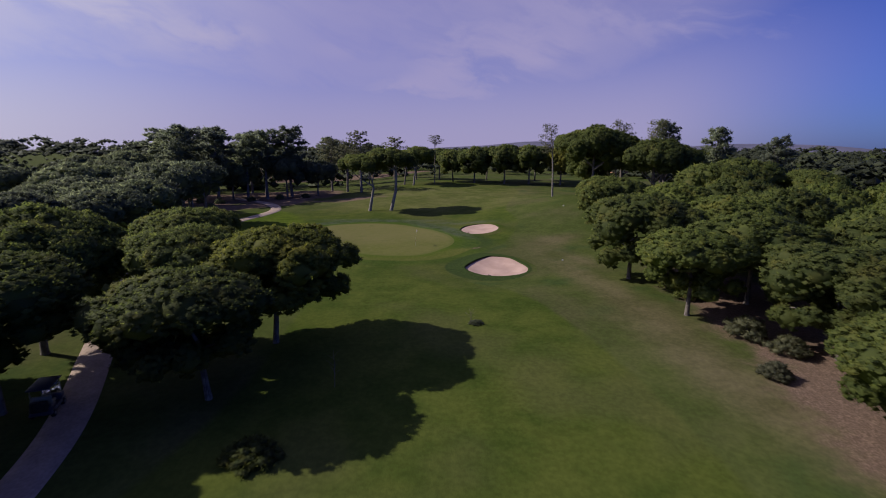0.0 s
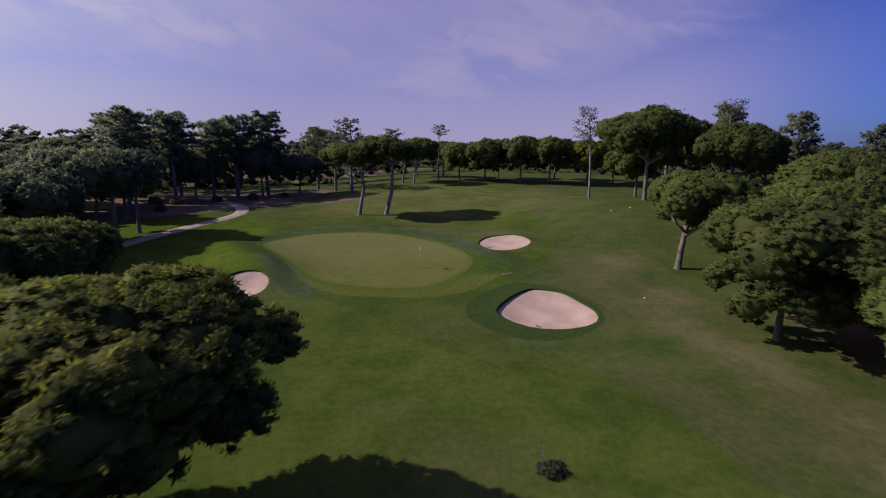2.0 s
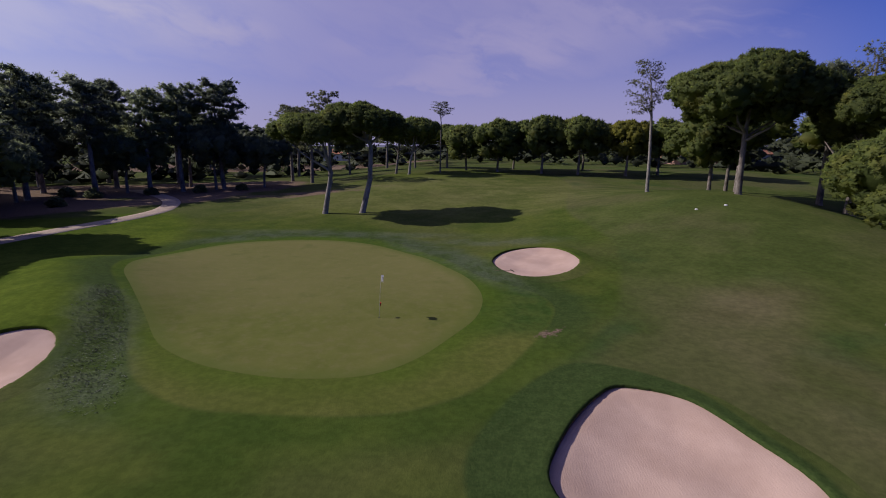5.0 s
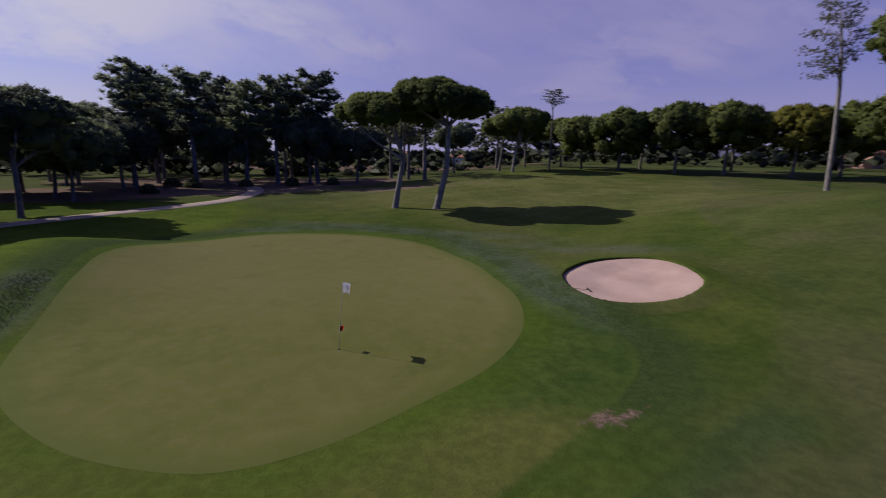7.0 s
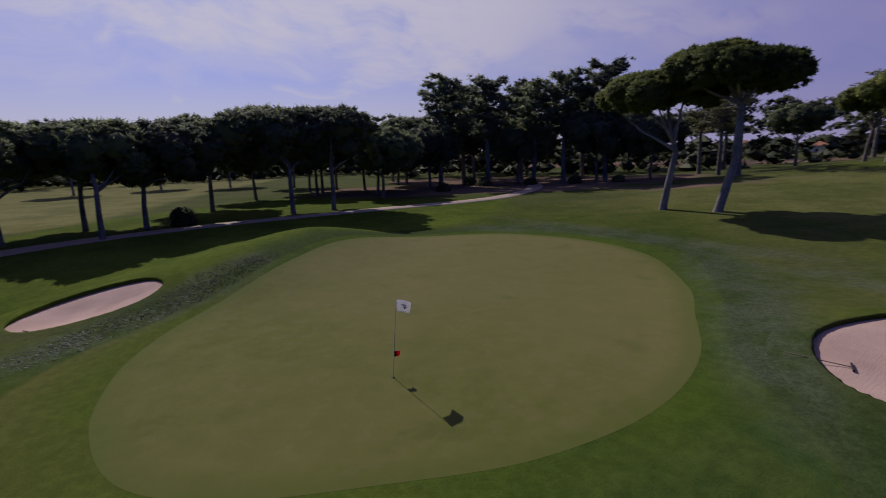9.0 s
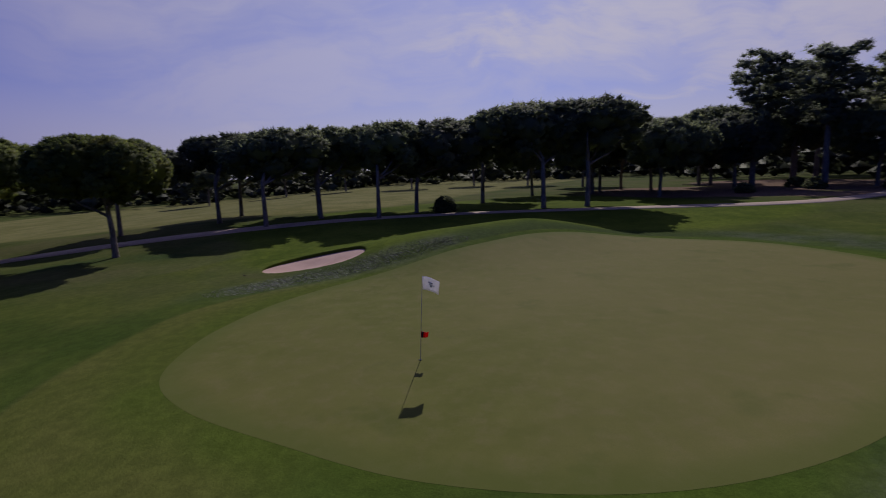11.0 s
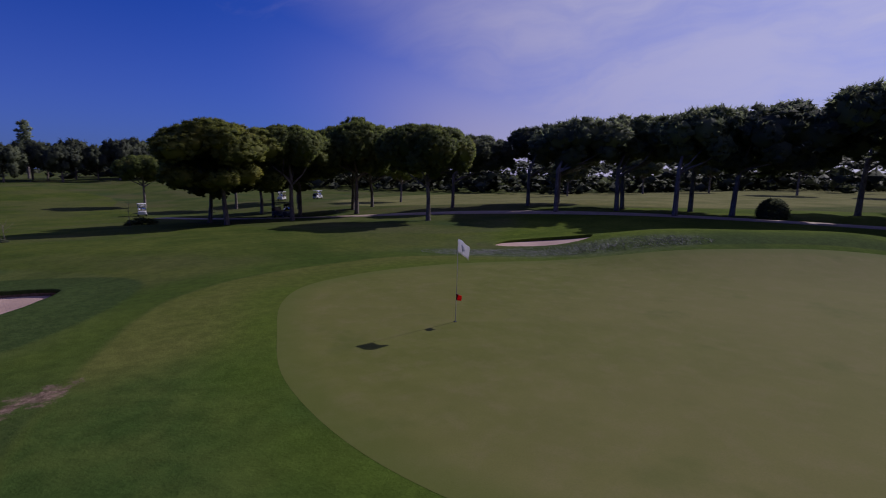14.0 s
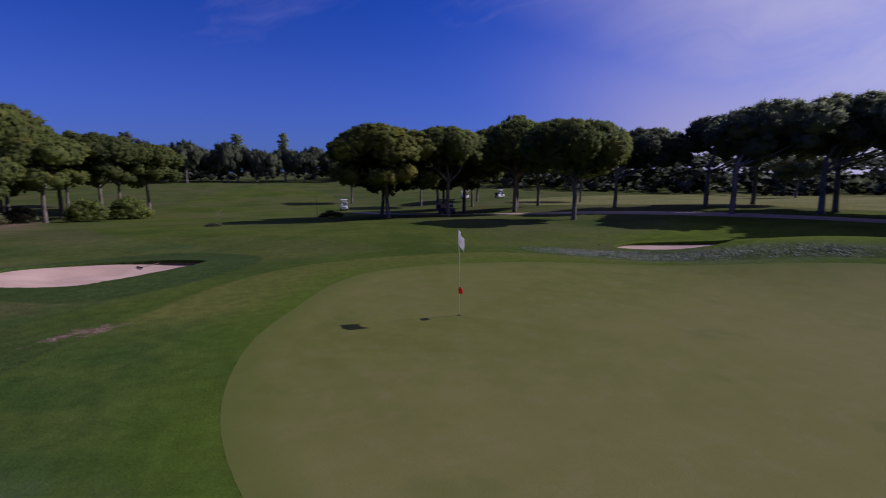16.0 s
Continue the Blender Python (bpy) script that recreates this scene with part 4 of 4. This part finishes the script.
# ---- flagstick ----
WHITE = plain("white flag cloth", (0.78, 0.76, 0.80), 0.8, 0, 30, 0.06, 0.2)
wnet = Net(WHITE.node_tree)
both = wnet.add("ShaderNodeMixShader", {0: 0.45, 1: wnet.nodes["Principled BSDF"].outputs[0], 2: wnet.add("ShaderNodeBsdfTranslucent", {"Color": (0.85, 0.83, 0.86)}).outputs[0]})
wnet.tree.links.new(both.outputs[0], wnet.nodes["Material Output"].inputs[0])
RED = plain("red flag cloth", (0.72, 0.03, 0.025), 0.7, 0, 30, 0.12, 0.2)
rnet = Net(RED.node_tree)
both = rnet.add("ShaderNodeMixShader", {0: 0.45, 1: rnet.nodes["Principled BSDF"].outputs[0], 2: rnet.add("ShaderNodeBsdfTranslucent", {"Color": (0.80, 0.05, 0.03)}).outputs[0]})
rnet.tree.links.new(both.outputs[0], rnet.nodes["Material Output"].inputs[0])
POLE = plain("pale fibreglass pole", (0.50, 0.47, 0.40), 0.4, 0, 40, 0.15, 0.1)
BLACK = plain("dark cup", (0.01, 0.01, 0.01), 0.8)
pin = new("flagstick")
pin.location = (0, 0, float(land(0, 0)) + 0.013)
top = Vector((0.13, 0.17, 2.38))
pole = new("pole", tube_mesh("pole", [Vector((0, 0, -0.1)), top * 0.5 + Vector((-0.01, 0, 0)), top], [0.010, 0.008, 0.006], POLE, 10))
pole.parent = pin


def cloth(name, at, wide, tall, turn, mat, droop):
    verts, faces, nu, nv = [], [], 9, 7
    for j in range(nv):
        for i in range(nu):
            u, v = i / (nu - 1), j / (nv - 1)
            sway = 0.045 * math.sin(u * 7 + v * 1.5) * u
            px, pz = u * wide * (1 - 0.12 * v * u), -v * tall - droop * u * u * wide
            c, s = math.cos(turn), math.sin(turn)
            verts.append((at[0] + px * c - sway * s, at[1] + px * s + sway * c, at[2] + pz))
    for j in range(nv - 1):
        faces += [(j * nu + i, j * nu + i + 1, (j + 1) * nu + i + 1, (j + 1) * nu + i) for i in range(nu - 1)]
    ob = mesh_object(name, verts, faces, mat, pin)
    thick = ob.modifiers.new("thickness", "SOLIDIFY")
    thick.thickness = 0.006
    return ob


cloth("flag", top * 0.995, 0.46, 0.36, radians(80), WHITE, 0.35)
cloth("depth_flag", top * 0.345, 0.20, 0.16, radians(80), RED, 0.05)
INK = plain("dark flag hem", (0.045, 0.035, 0.032), 0.8, 0, 30, 0.1, 0.1)
hem = cloth("hem", top * 0.345 + Vector((-0.003, 0, 0.003)), 0.075, 0.166, radians(80), INK, 0.02)
hem.modifiers[0].thickness, hem.modifiers[0].offset = 0.012, 0.0
GREY = plain("grey print", (0.27, 0.28, 0.31), 0.8, 0, 30, 0.1, 0.1)


def cloth_point(u, v, wide=0.46, tall=0.36, turn=radians(80), droop=0.35, side=1):
    sway = 0.045 * math.sin(u * 7 + v * 1.5) * u + 0.008 * side
    px, pz = u * wide * (1 - 0.12 * v * u), -v * tall - droop * u * u * wide
    return Vector((px * math.cos(turn) - sway * math.sin(turn), px * math.sin(turn) + sway * math.cos(turn), pz)) + top * 0.995


# a plain printed shape on both faces of the flag
for side in (-1, 1):
    bm = bmesh.new()
    for u0, u1, v0, v1 in ((0.34, 0.62, 0.34, 0.42), (0.42, 0.72, 0.48, 0.56), (0.48, 0.56, 0.56, 0.70)):
        ring = [bm.verts.new(cloth_point(u, v, side=side)) for u, v in ((u0, v0), (u1, v0), (u1, v1), (u0, v1))]
        bm.faces.new(ring)
    part("emblem", bm, GREY, pin, smooth_faces=False)
verts, faces = tube([Vector((0, 0, -0.02)), Vector((0, 0, 0.004))], [0.056, 0.056], 20)
mesh_object("cup", [tuple(v) for v in verts], faces, BLACK, pin)
tagged(pin, "flagstick with a white flag and a small red one", "flagstick")


# ---- things of play ----
def box(bm, cx, cy, cz, sx, sy, sz, soft=0.0):
    made = bmesh.ops.create_cube(bm, size=1, matrix=Matrix.LocRotScale((cx, cy, cz), None, (sx, sy, sz)))
    if soft:
        edges = {e for v in made["verts"] for e in v.link_edges}
        bmesh.ops.bevel(bm, geom=list(edges), offset=soft, segments=2, affect="EDGES", profile=0.6)


CREAM = plain("white cart shell", (0.68, 0.67, 0.66), 0.35, 0, 5, 0.06, 0.02, 0.005, 0.5)
NAVY = plain("dark blue cart shell", (0.03, 0.035, 0.07), 0.35, 0, 5, 0.2, 0.02, 0.005, 0.5)
RUBBER = plain("tyre rubber", (0.02, 0.02, 0.02), 0.85, 0, 20, 0.3, 0.3)
STEEL = plain("painted steel", (0.22, 0.22, 0.23), 0.45, 0.7, 20, 0.15, 0.05)
SEAT = plain("beige seat vinyl", (0.32, 0.27, 0.20), 0.6, 0, 10, 0.12, 0.1)
glass, _, gshader = material("clear windscreen")
gshader.inputs["Transmission Weight"].default_value, gshader.inputs["Roughness"].default_value = 0.95, 0.05


def golf_cart(x, y, turn, shell, label):
    cart = new("golf_cart")
    cart.location, cart.rotation_euler = (x, y, float(height(x, y)) + 0.02), (0, 0, radians(turn))
    bm = bmesh.new()
    box(bm, 0, 0, 0.36, 2.2, 1.12, 0.16, 0.05)
    box(bm, 0.82, 0, 0.60, 0.56, 1.06, 0.42, 0.12)
    box(bm, -0.62, 0, 0.58, 0.9, 1.08, 0.38, 0.10)
    part("body", bm, shell, cart)
    bm = bmesh.new()
    box(bm, -0.30, 0, 0.82, 0.52, 1.0, 0.14, 0.05)
    part("seat", bm, SEAT, cart)
    bm = bmesh.new()
    box(bm, -0.58, 0, 1.08, 0.12, 1.0, 0.42, 0.05)
    part("backrest", bm, SEAT, cart)
    bm = bmesh.new()
    box(bm, -0.02, 0, 1.83, 1.9, 1.16, 0.08, 0.035)
    part("roof", bm, shell, cart, "flat white roof" if shell is CREAM else "")
    for px, py in ((0.72, 0.5), (0.72, -0.5), (-0.74, 0.5), (-0.74, -0.5)):
        ob = new("post", tube_mesh("post", [Vector((px, py, 0.6)), Vector((px * 0.95, py, 1.82))], [0.02, 0.02], STEEL, 8))
        ob.parent = cart
    bm = bmesh.new()
    box(bm, 0.74, 0, 1.30, 0.012, 0.96, 0.86)
    part("windscreen", bm, glass, cart)
    bm = bmesh.new()
    box(bm, -1.08, 0, 0.86, 0.34, 0.86, 0.62, 0.10)
    part("bag_rack", bm, RUBBER, cart)
    for px, py in ((0.72, 0.5), (0.72, -0.5), (-0.72, 0.5), (-0.72, -0.5)):
        bm = bmesh.new()
        bmesh.ops.create_cone(bm, cap_ends=True, segments=20, radius1=0.23, radius2=0.23, depth=0.2, matrix=pose(px, py, 0.22, 90))
        bmesh.ops.bevel(bm, geom=[e for e in bm.edges if len(e.link_faces) == 2 and any(len(f.verts) > 4 for f in e.link_faces)], offset=0.04, segments=2, affect="EDGES")
        wheel = part("wheel", bm, RUBBER, cart)
        bm = bmesh.new()
        bmesh.ops.create_cone(bm, cap_ends=True, segments=16, radius1=0.12, radius2=0.10, depth=0.215, matrix=pose(px, py, 0.22, 90))
        part("rim", bm, STEEL, wheel)
    return tagged(cart, label, "golf cart", "parked golf carts")


golf_cart(-11.8, -73.5, 75, CREAM, "parked white golf cart on the grass under a pine")
golf_cart(-19.2, -45.5, 110, NAVY, "parked dark golf cart in the shade on the path")
golf_cart(-42, -88, 40, CREAM, "distant white golf cart on the next fairway")
golf_cart(-52, -90, 200, CREAM, "distant white golf cart near far trees")

WOODEN = plain("weathered rake wood", (0.16, 0.12, 0.09), 0.8, 0, 30, 0.3, 0.3)


def bunker_rake(x, y, turn, sink, label):
    rake = new("bunker_rake")
    rake.location, rake.rotation_euler = (x, y, float(height(x, y)) + sink), (0, radians(-3), radians(turn))
    ob = new("handle", tube_mesh("handle", [Vector((0, 0, 0.03)), Vector((0.75, 0, 0.05)), Vector((1.5, 0, 0.08))], [0.014, 0.014, 0.013], WOODEN, 8))
    ob.parent = rake
    bm = bmesh.new()
    box(bm, 0, 0, 0.035, 0.05, 0.55, 0.05, 0.012)
    head = part("head", bm, RUBBER, rake)
    for k in range(9):
        bm = bmesh.new()
        bmesh.ops.create_cone(bm, cap_ends=True, segments=6, radius1=0.004, radius2=0.012, depth=0.09, matrix=pose(0, -0.24 + 0.06 * k, -0.01))
        part("tine", bm, RUBBER, head)
    return tagged(rake, label, "rake", "rakes in the bunkers")


bunker_rake(9.9, -15.0, 215, -0.09, "wooden rake lying in the sand of the large bunker")
bunker_rake(8.35, 9.2, 200, -0.06, "wooden rake lying at the near edge of the oval bunker")
bunker_rake(-14.5, -9.3, 300, -0.06, "wooden rake lying at the edge of the bunker")


def tee_marker(x, y, wide, label):
    ob = new("tee_marker")
    ob.location, ob.rotation_euler = (x, y, float(height(x, y)) - 0.01), (0, 0, random.uniform(0, 3))
    bm = bmesh.new()
    box(bm, 0, 0, wide * 0.28, wide, wide * 0.7, wide * 0.56, wide * 0.12)
    part("block", bm, WHITE, ob)
    return tagged(ob, label, "tee marker", "white markers on the turf")


for x, y in ((26.9, 21.0), (29.7, 21.2), (38.0, 46.0), (41.5, 47.0)):
    tee_marker(x, y, 0.25, "low white tee marker block on mown grass")
tee_marker(19.8, -10.0, 0.20, "small white marker block in the rough")

# round clipped bush by the path
rng = np.random.default_rng(5)
i = np.arange(90)
zed, ang = 1 - 1.35 * (i + 0.5) / 90, i * 2.39996
ring = np.sqrt(np.clip(1 - zed ** 2, 0, 1))
bush = new("round_bush")
bush.location = (-38.8, 0.6, float(height(-38.8, 0.6)) + 0.45)
crown = new("foliage", leaf_mesh("foliage", *tufted(np.stack([ring * np.cos(ang), ring * np.sin(ang), zed * 1.1], 1) * 1.02, np.full(90, 0.30), 60, rng), LEAF_DARK))
crown.parent = bush
stem = new("stem", tube_mesh("stem", [Vector((0, 0, -0.6)), Vector((0.02, 0, 0.2))], [0.08, 0.06], BARK, 8))
stem.parent = bush
tagged(bush, "round clipped dark green bush beside the path", "bush")


def shrub(x, y, size, mat, label):
    rng = np.random.default_rng(int(abs(x * 7 + y * 13)))
    n = 30
    i = np.arange(n)
    lift, ang = (i + 0.5) / n, i * 2.39996
    ring = np.sqrt(1 - lift ** 2) * 0.62 * (1 + rng.normal(0, 0.12, n))
    pts = np.stack([ring * np.cos(ang), ring * np.sin(ang), lift * 0.62 * (1 + rng.normal(0, 0.12, n)) + 0.12], 1)
    ob = new("shrub")
    ob.location, ob.scale = (x, y, float(height(x, y)) - 0.05), (size, size, size)
    leaves = new("foliage", leaf_mesh("foliage", *tufted(pts, rng.uniform(0.22, 0.34, n), 70, rng), mat))
    leaves.parent = ob
    stem = new("stem", tube_mesh("stem", [Vector((0, 0, -0.1)), Vector((0.03, 0, 0.4))], [0.06, 0.03], BARK, 6))
    stem.parent = ob
    return tagged(ob, label, "shrub", "shrubs in the rough")


for x, y, size, mat in ((29.0, -34.5, 1.9, LEAF_GREY), (30.5, -37.5, 1.7, LEAF_GREY), (27.2, -41.0, 1.3, LEAF_GREY), (28.6, -25.5, 1.5, LEAF), (30.0, -54, 2.0, LEAF_GREY), (29.5, -62, 2.2, LEAF_GREY),
                        (27, -78, 2.0, LEAF), (-40, 58, 1.6, LEAF_DARK), (-46, 54, 1.5, LEAF_DARK), (-52, 49, 1.6, LEAF_DARK), (-34, 61, 1.4, LEAF_DARK), (-57, 50, 1.7, LEAF_DARK), (-49, 38, 1.5, LEAF_DARK)):
    shrub(x, y, size, mat, "low shrub with grey-green leaves" if mat is LEAF_GREY else "low dark green shrub under the pines")
shrub(19.0, -66.0, 3.2, LEAF, "large dark green shrub at the edge of the belt")
shrub(22.5, -61.0, 3.0, LEAF, "large dark green shrub at the edge of the belt")
low = shrub(-5.4, -49.4, 1.9, LEAF, "rounded green shrub at the edge of tree shade")
low.scale.z = 0.9
low = shrub(7.3, -32.1, 0.80, LEAF_DARK, "low sparse dark shrub alone on the fairway")
low.scale.z = 0.36


def sapling(x, y, tall, label):
    ob = new("bare_sapling")
    ob.location = (x, y, float(height(x, y)) - 0.05)
    stem = new("stem", tube_mesh("stem", [Vector((0, 0, 0)), Vector((0.05, 0, tall * 0.5)), Vector((0.02, 0.05, tall))], [0.024, 0.018, 0.006], BARK, 7))
    stem.parent = ob
    for k in range(9):
        a, z = k * 2.4, tall * (0.35 + 0.06 * k)
        end = Vector((math.cos(a) * 0.5, math.sin(a) * 0.5, z + 0.45))
        twig = new("twig", tube_mesh("twig", [Vector((0.04, 0.01, z)), end * 0.5 + Vector((0, 0, z * 0.5 + 0.02)), end], [0.009, 0.006, 0.003], BARK, 5))
        twig.parent = ob
    return tagged(ob, label, "sapling")


sapling(-2.6, -42.5, 2.6, "thin bare grey sapling in the fairway shade")
sapling(6.8, -32.3, 1.3, "short bare grey sapling beside a low shrub")

# ---- far buildings ----
PLASTER = plain("white plaster", (0.62, 0.58, 0.57), 0.85, 0, 0.8, 0.12, 0.1)
ROSE = plain("rose plaster", (0.52, 0.30, 0.24), 0.85, 0, 0.8, 0.15, 0.1)
TILE = plain("clay roof tiles", (0.36, 0.15, 0.09), 0.85, 0, 2.0, 0.25, 0.4)
DARKGLASS = plain("dark window glass", (0.02, 0.025, 0.03), 0.15, 0, 3, 0.2, 0.0, 0.01, 0.6)


def villa(x, y, turn, wide, deep, tall, walls, label):
    house = new("house")
    house.location, house.rotation_euler = (x, y, float(height(x, y)) - 0.3), (0, 0, radians(turn))
    bm = bmesh.new()
    box(bm, 0, 0, tall / 2, wide, deep, tall)
    part("wall", bm, walls, house, smooth_faces=False)
    bm = bmesh.new()
    w, d, e = wide / 2 + 0.5, deep / 2 + 0.5, tall
    v = [bm.verts.new(p) for p in ((-w, -d, e), (w, -d, e), (w, d, e), (-w, d, e), (-w * 0.55, 0, e + deep * 0.24), (w * 0.55, 0, e + deep * 0.24), (-w, -d, e - 0.2), (w, -d, e - 0.2), (w, d, e - 0.2), (-w, d, e - 0.2))]
    for f in ((0, 1, 5, 4), (1, 2, 5), (2, 3, 4, 5), (3, 0, 4), (6, 7, 1, 0), (7, 8, 2, 1), (8, 9, 3, 2), (9, 6, 0, 3), (9, 8, 7, 6)):
        bm.faces.new([v[i] for i in f])
    part("roof", bm, TILE, house, smooth_faces=False)
    for side in (-1, 1):
        for k in range(int(wide / 3)):
            bm = bmesh.new()
            box(bm, -wide / 2 + 1.6 + 3 * k, side * (deep / 2 + 0.02), tall * 0.52, 1.2, 0.10, 1.3)
            window = part("window", bm, WHITE, house, smooth_faces=False)
            bm = bmesh.new()
            box(bm, -wide / 2 + 1.6 + 3 * k, side * (deep / 2 + 0.06), tall * 0.52, 1.0, 0.06, 1.1)
            part("pane", bm, DARKGLASS, window, smooth_faces=False)
    return tagged(house, label, "house", "far houses")


villa(83, 145, 20, 16, 10, 4.2, ROSE, "low rose-coloured house with a tiled roof behind pines")
villa(100, 140, 20, 12, 9, 4.0, PLASTER, "low white house with a tiled roof behind pines")
villa(-140, 129, 40, 14, 9, 3.6, PLASTER, "distant low white building behind the woods")
villa(-100, 250, 10, 22, 10, 5.0, PLASTER, "distant white building behind the woods")
villa(-60, 245, 0, 14, 10, 4.0, PLASTER, "distant white building behind the woods")
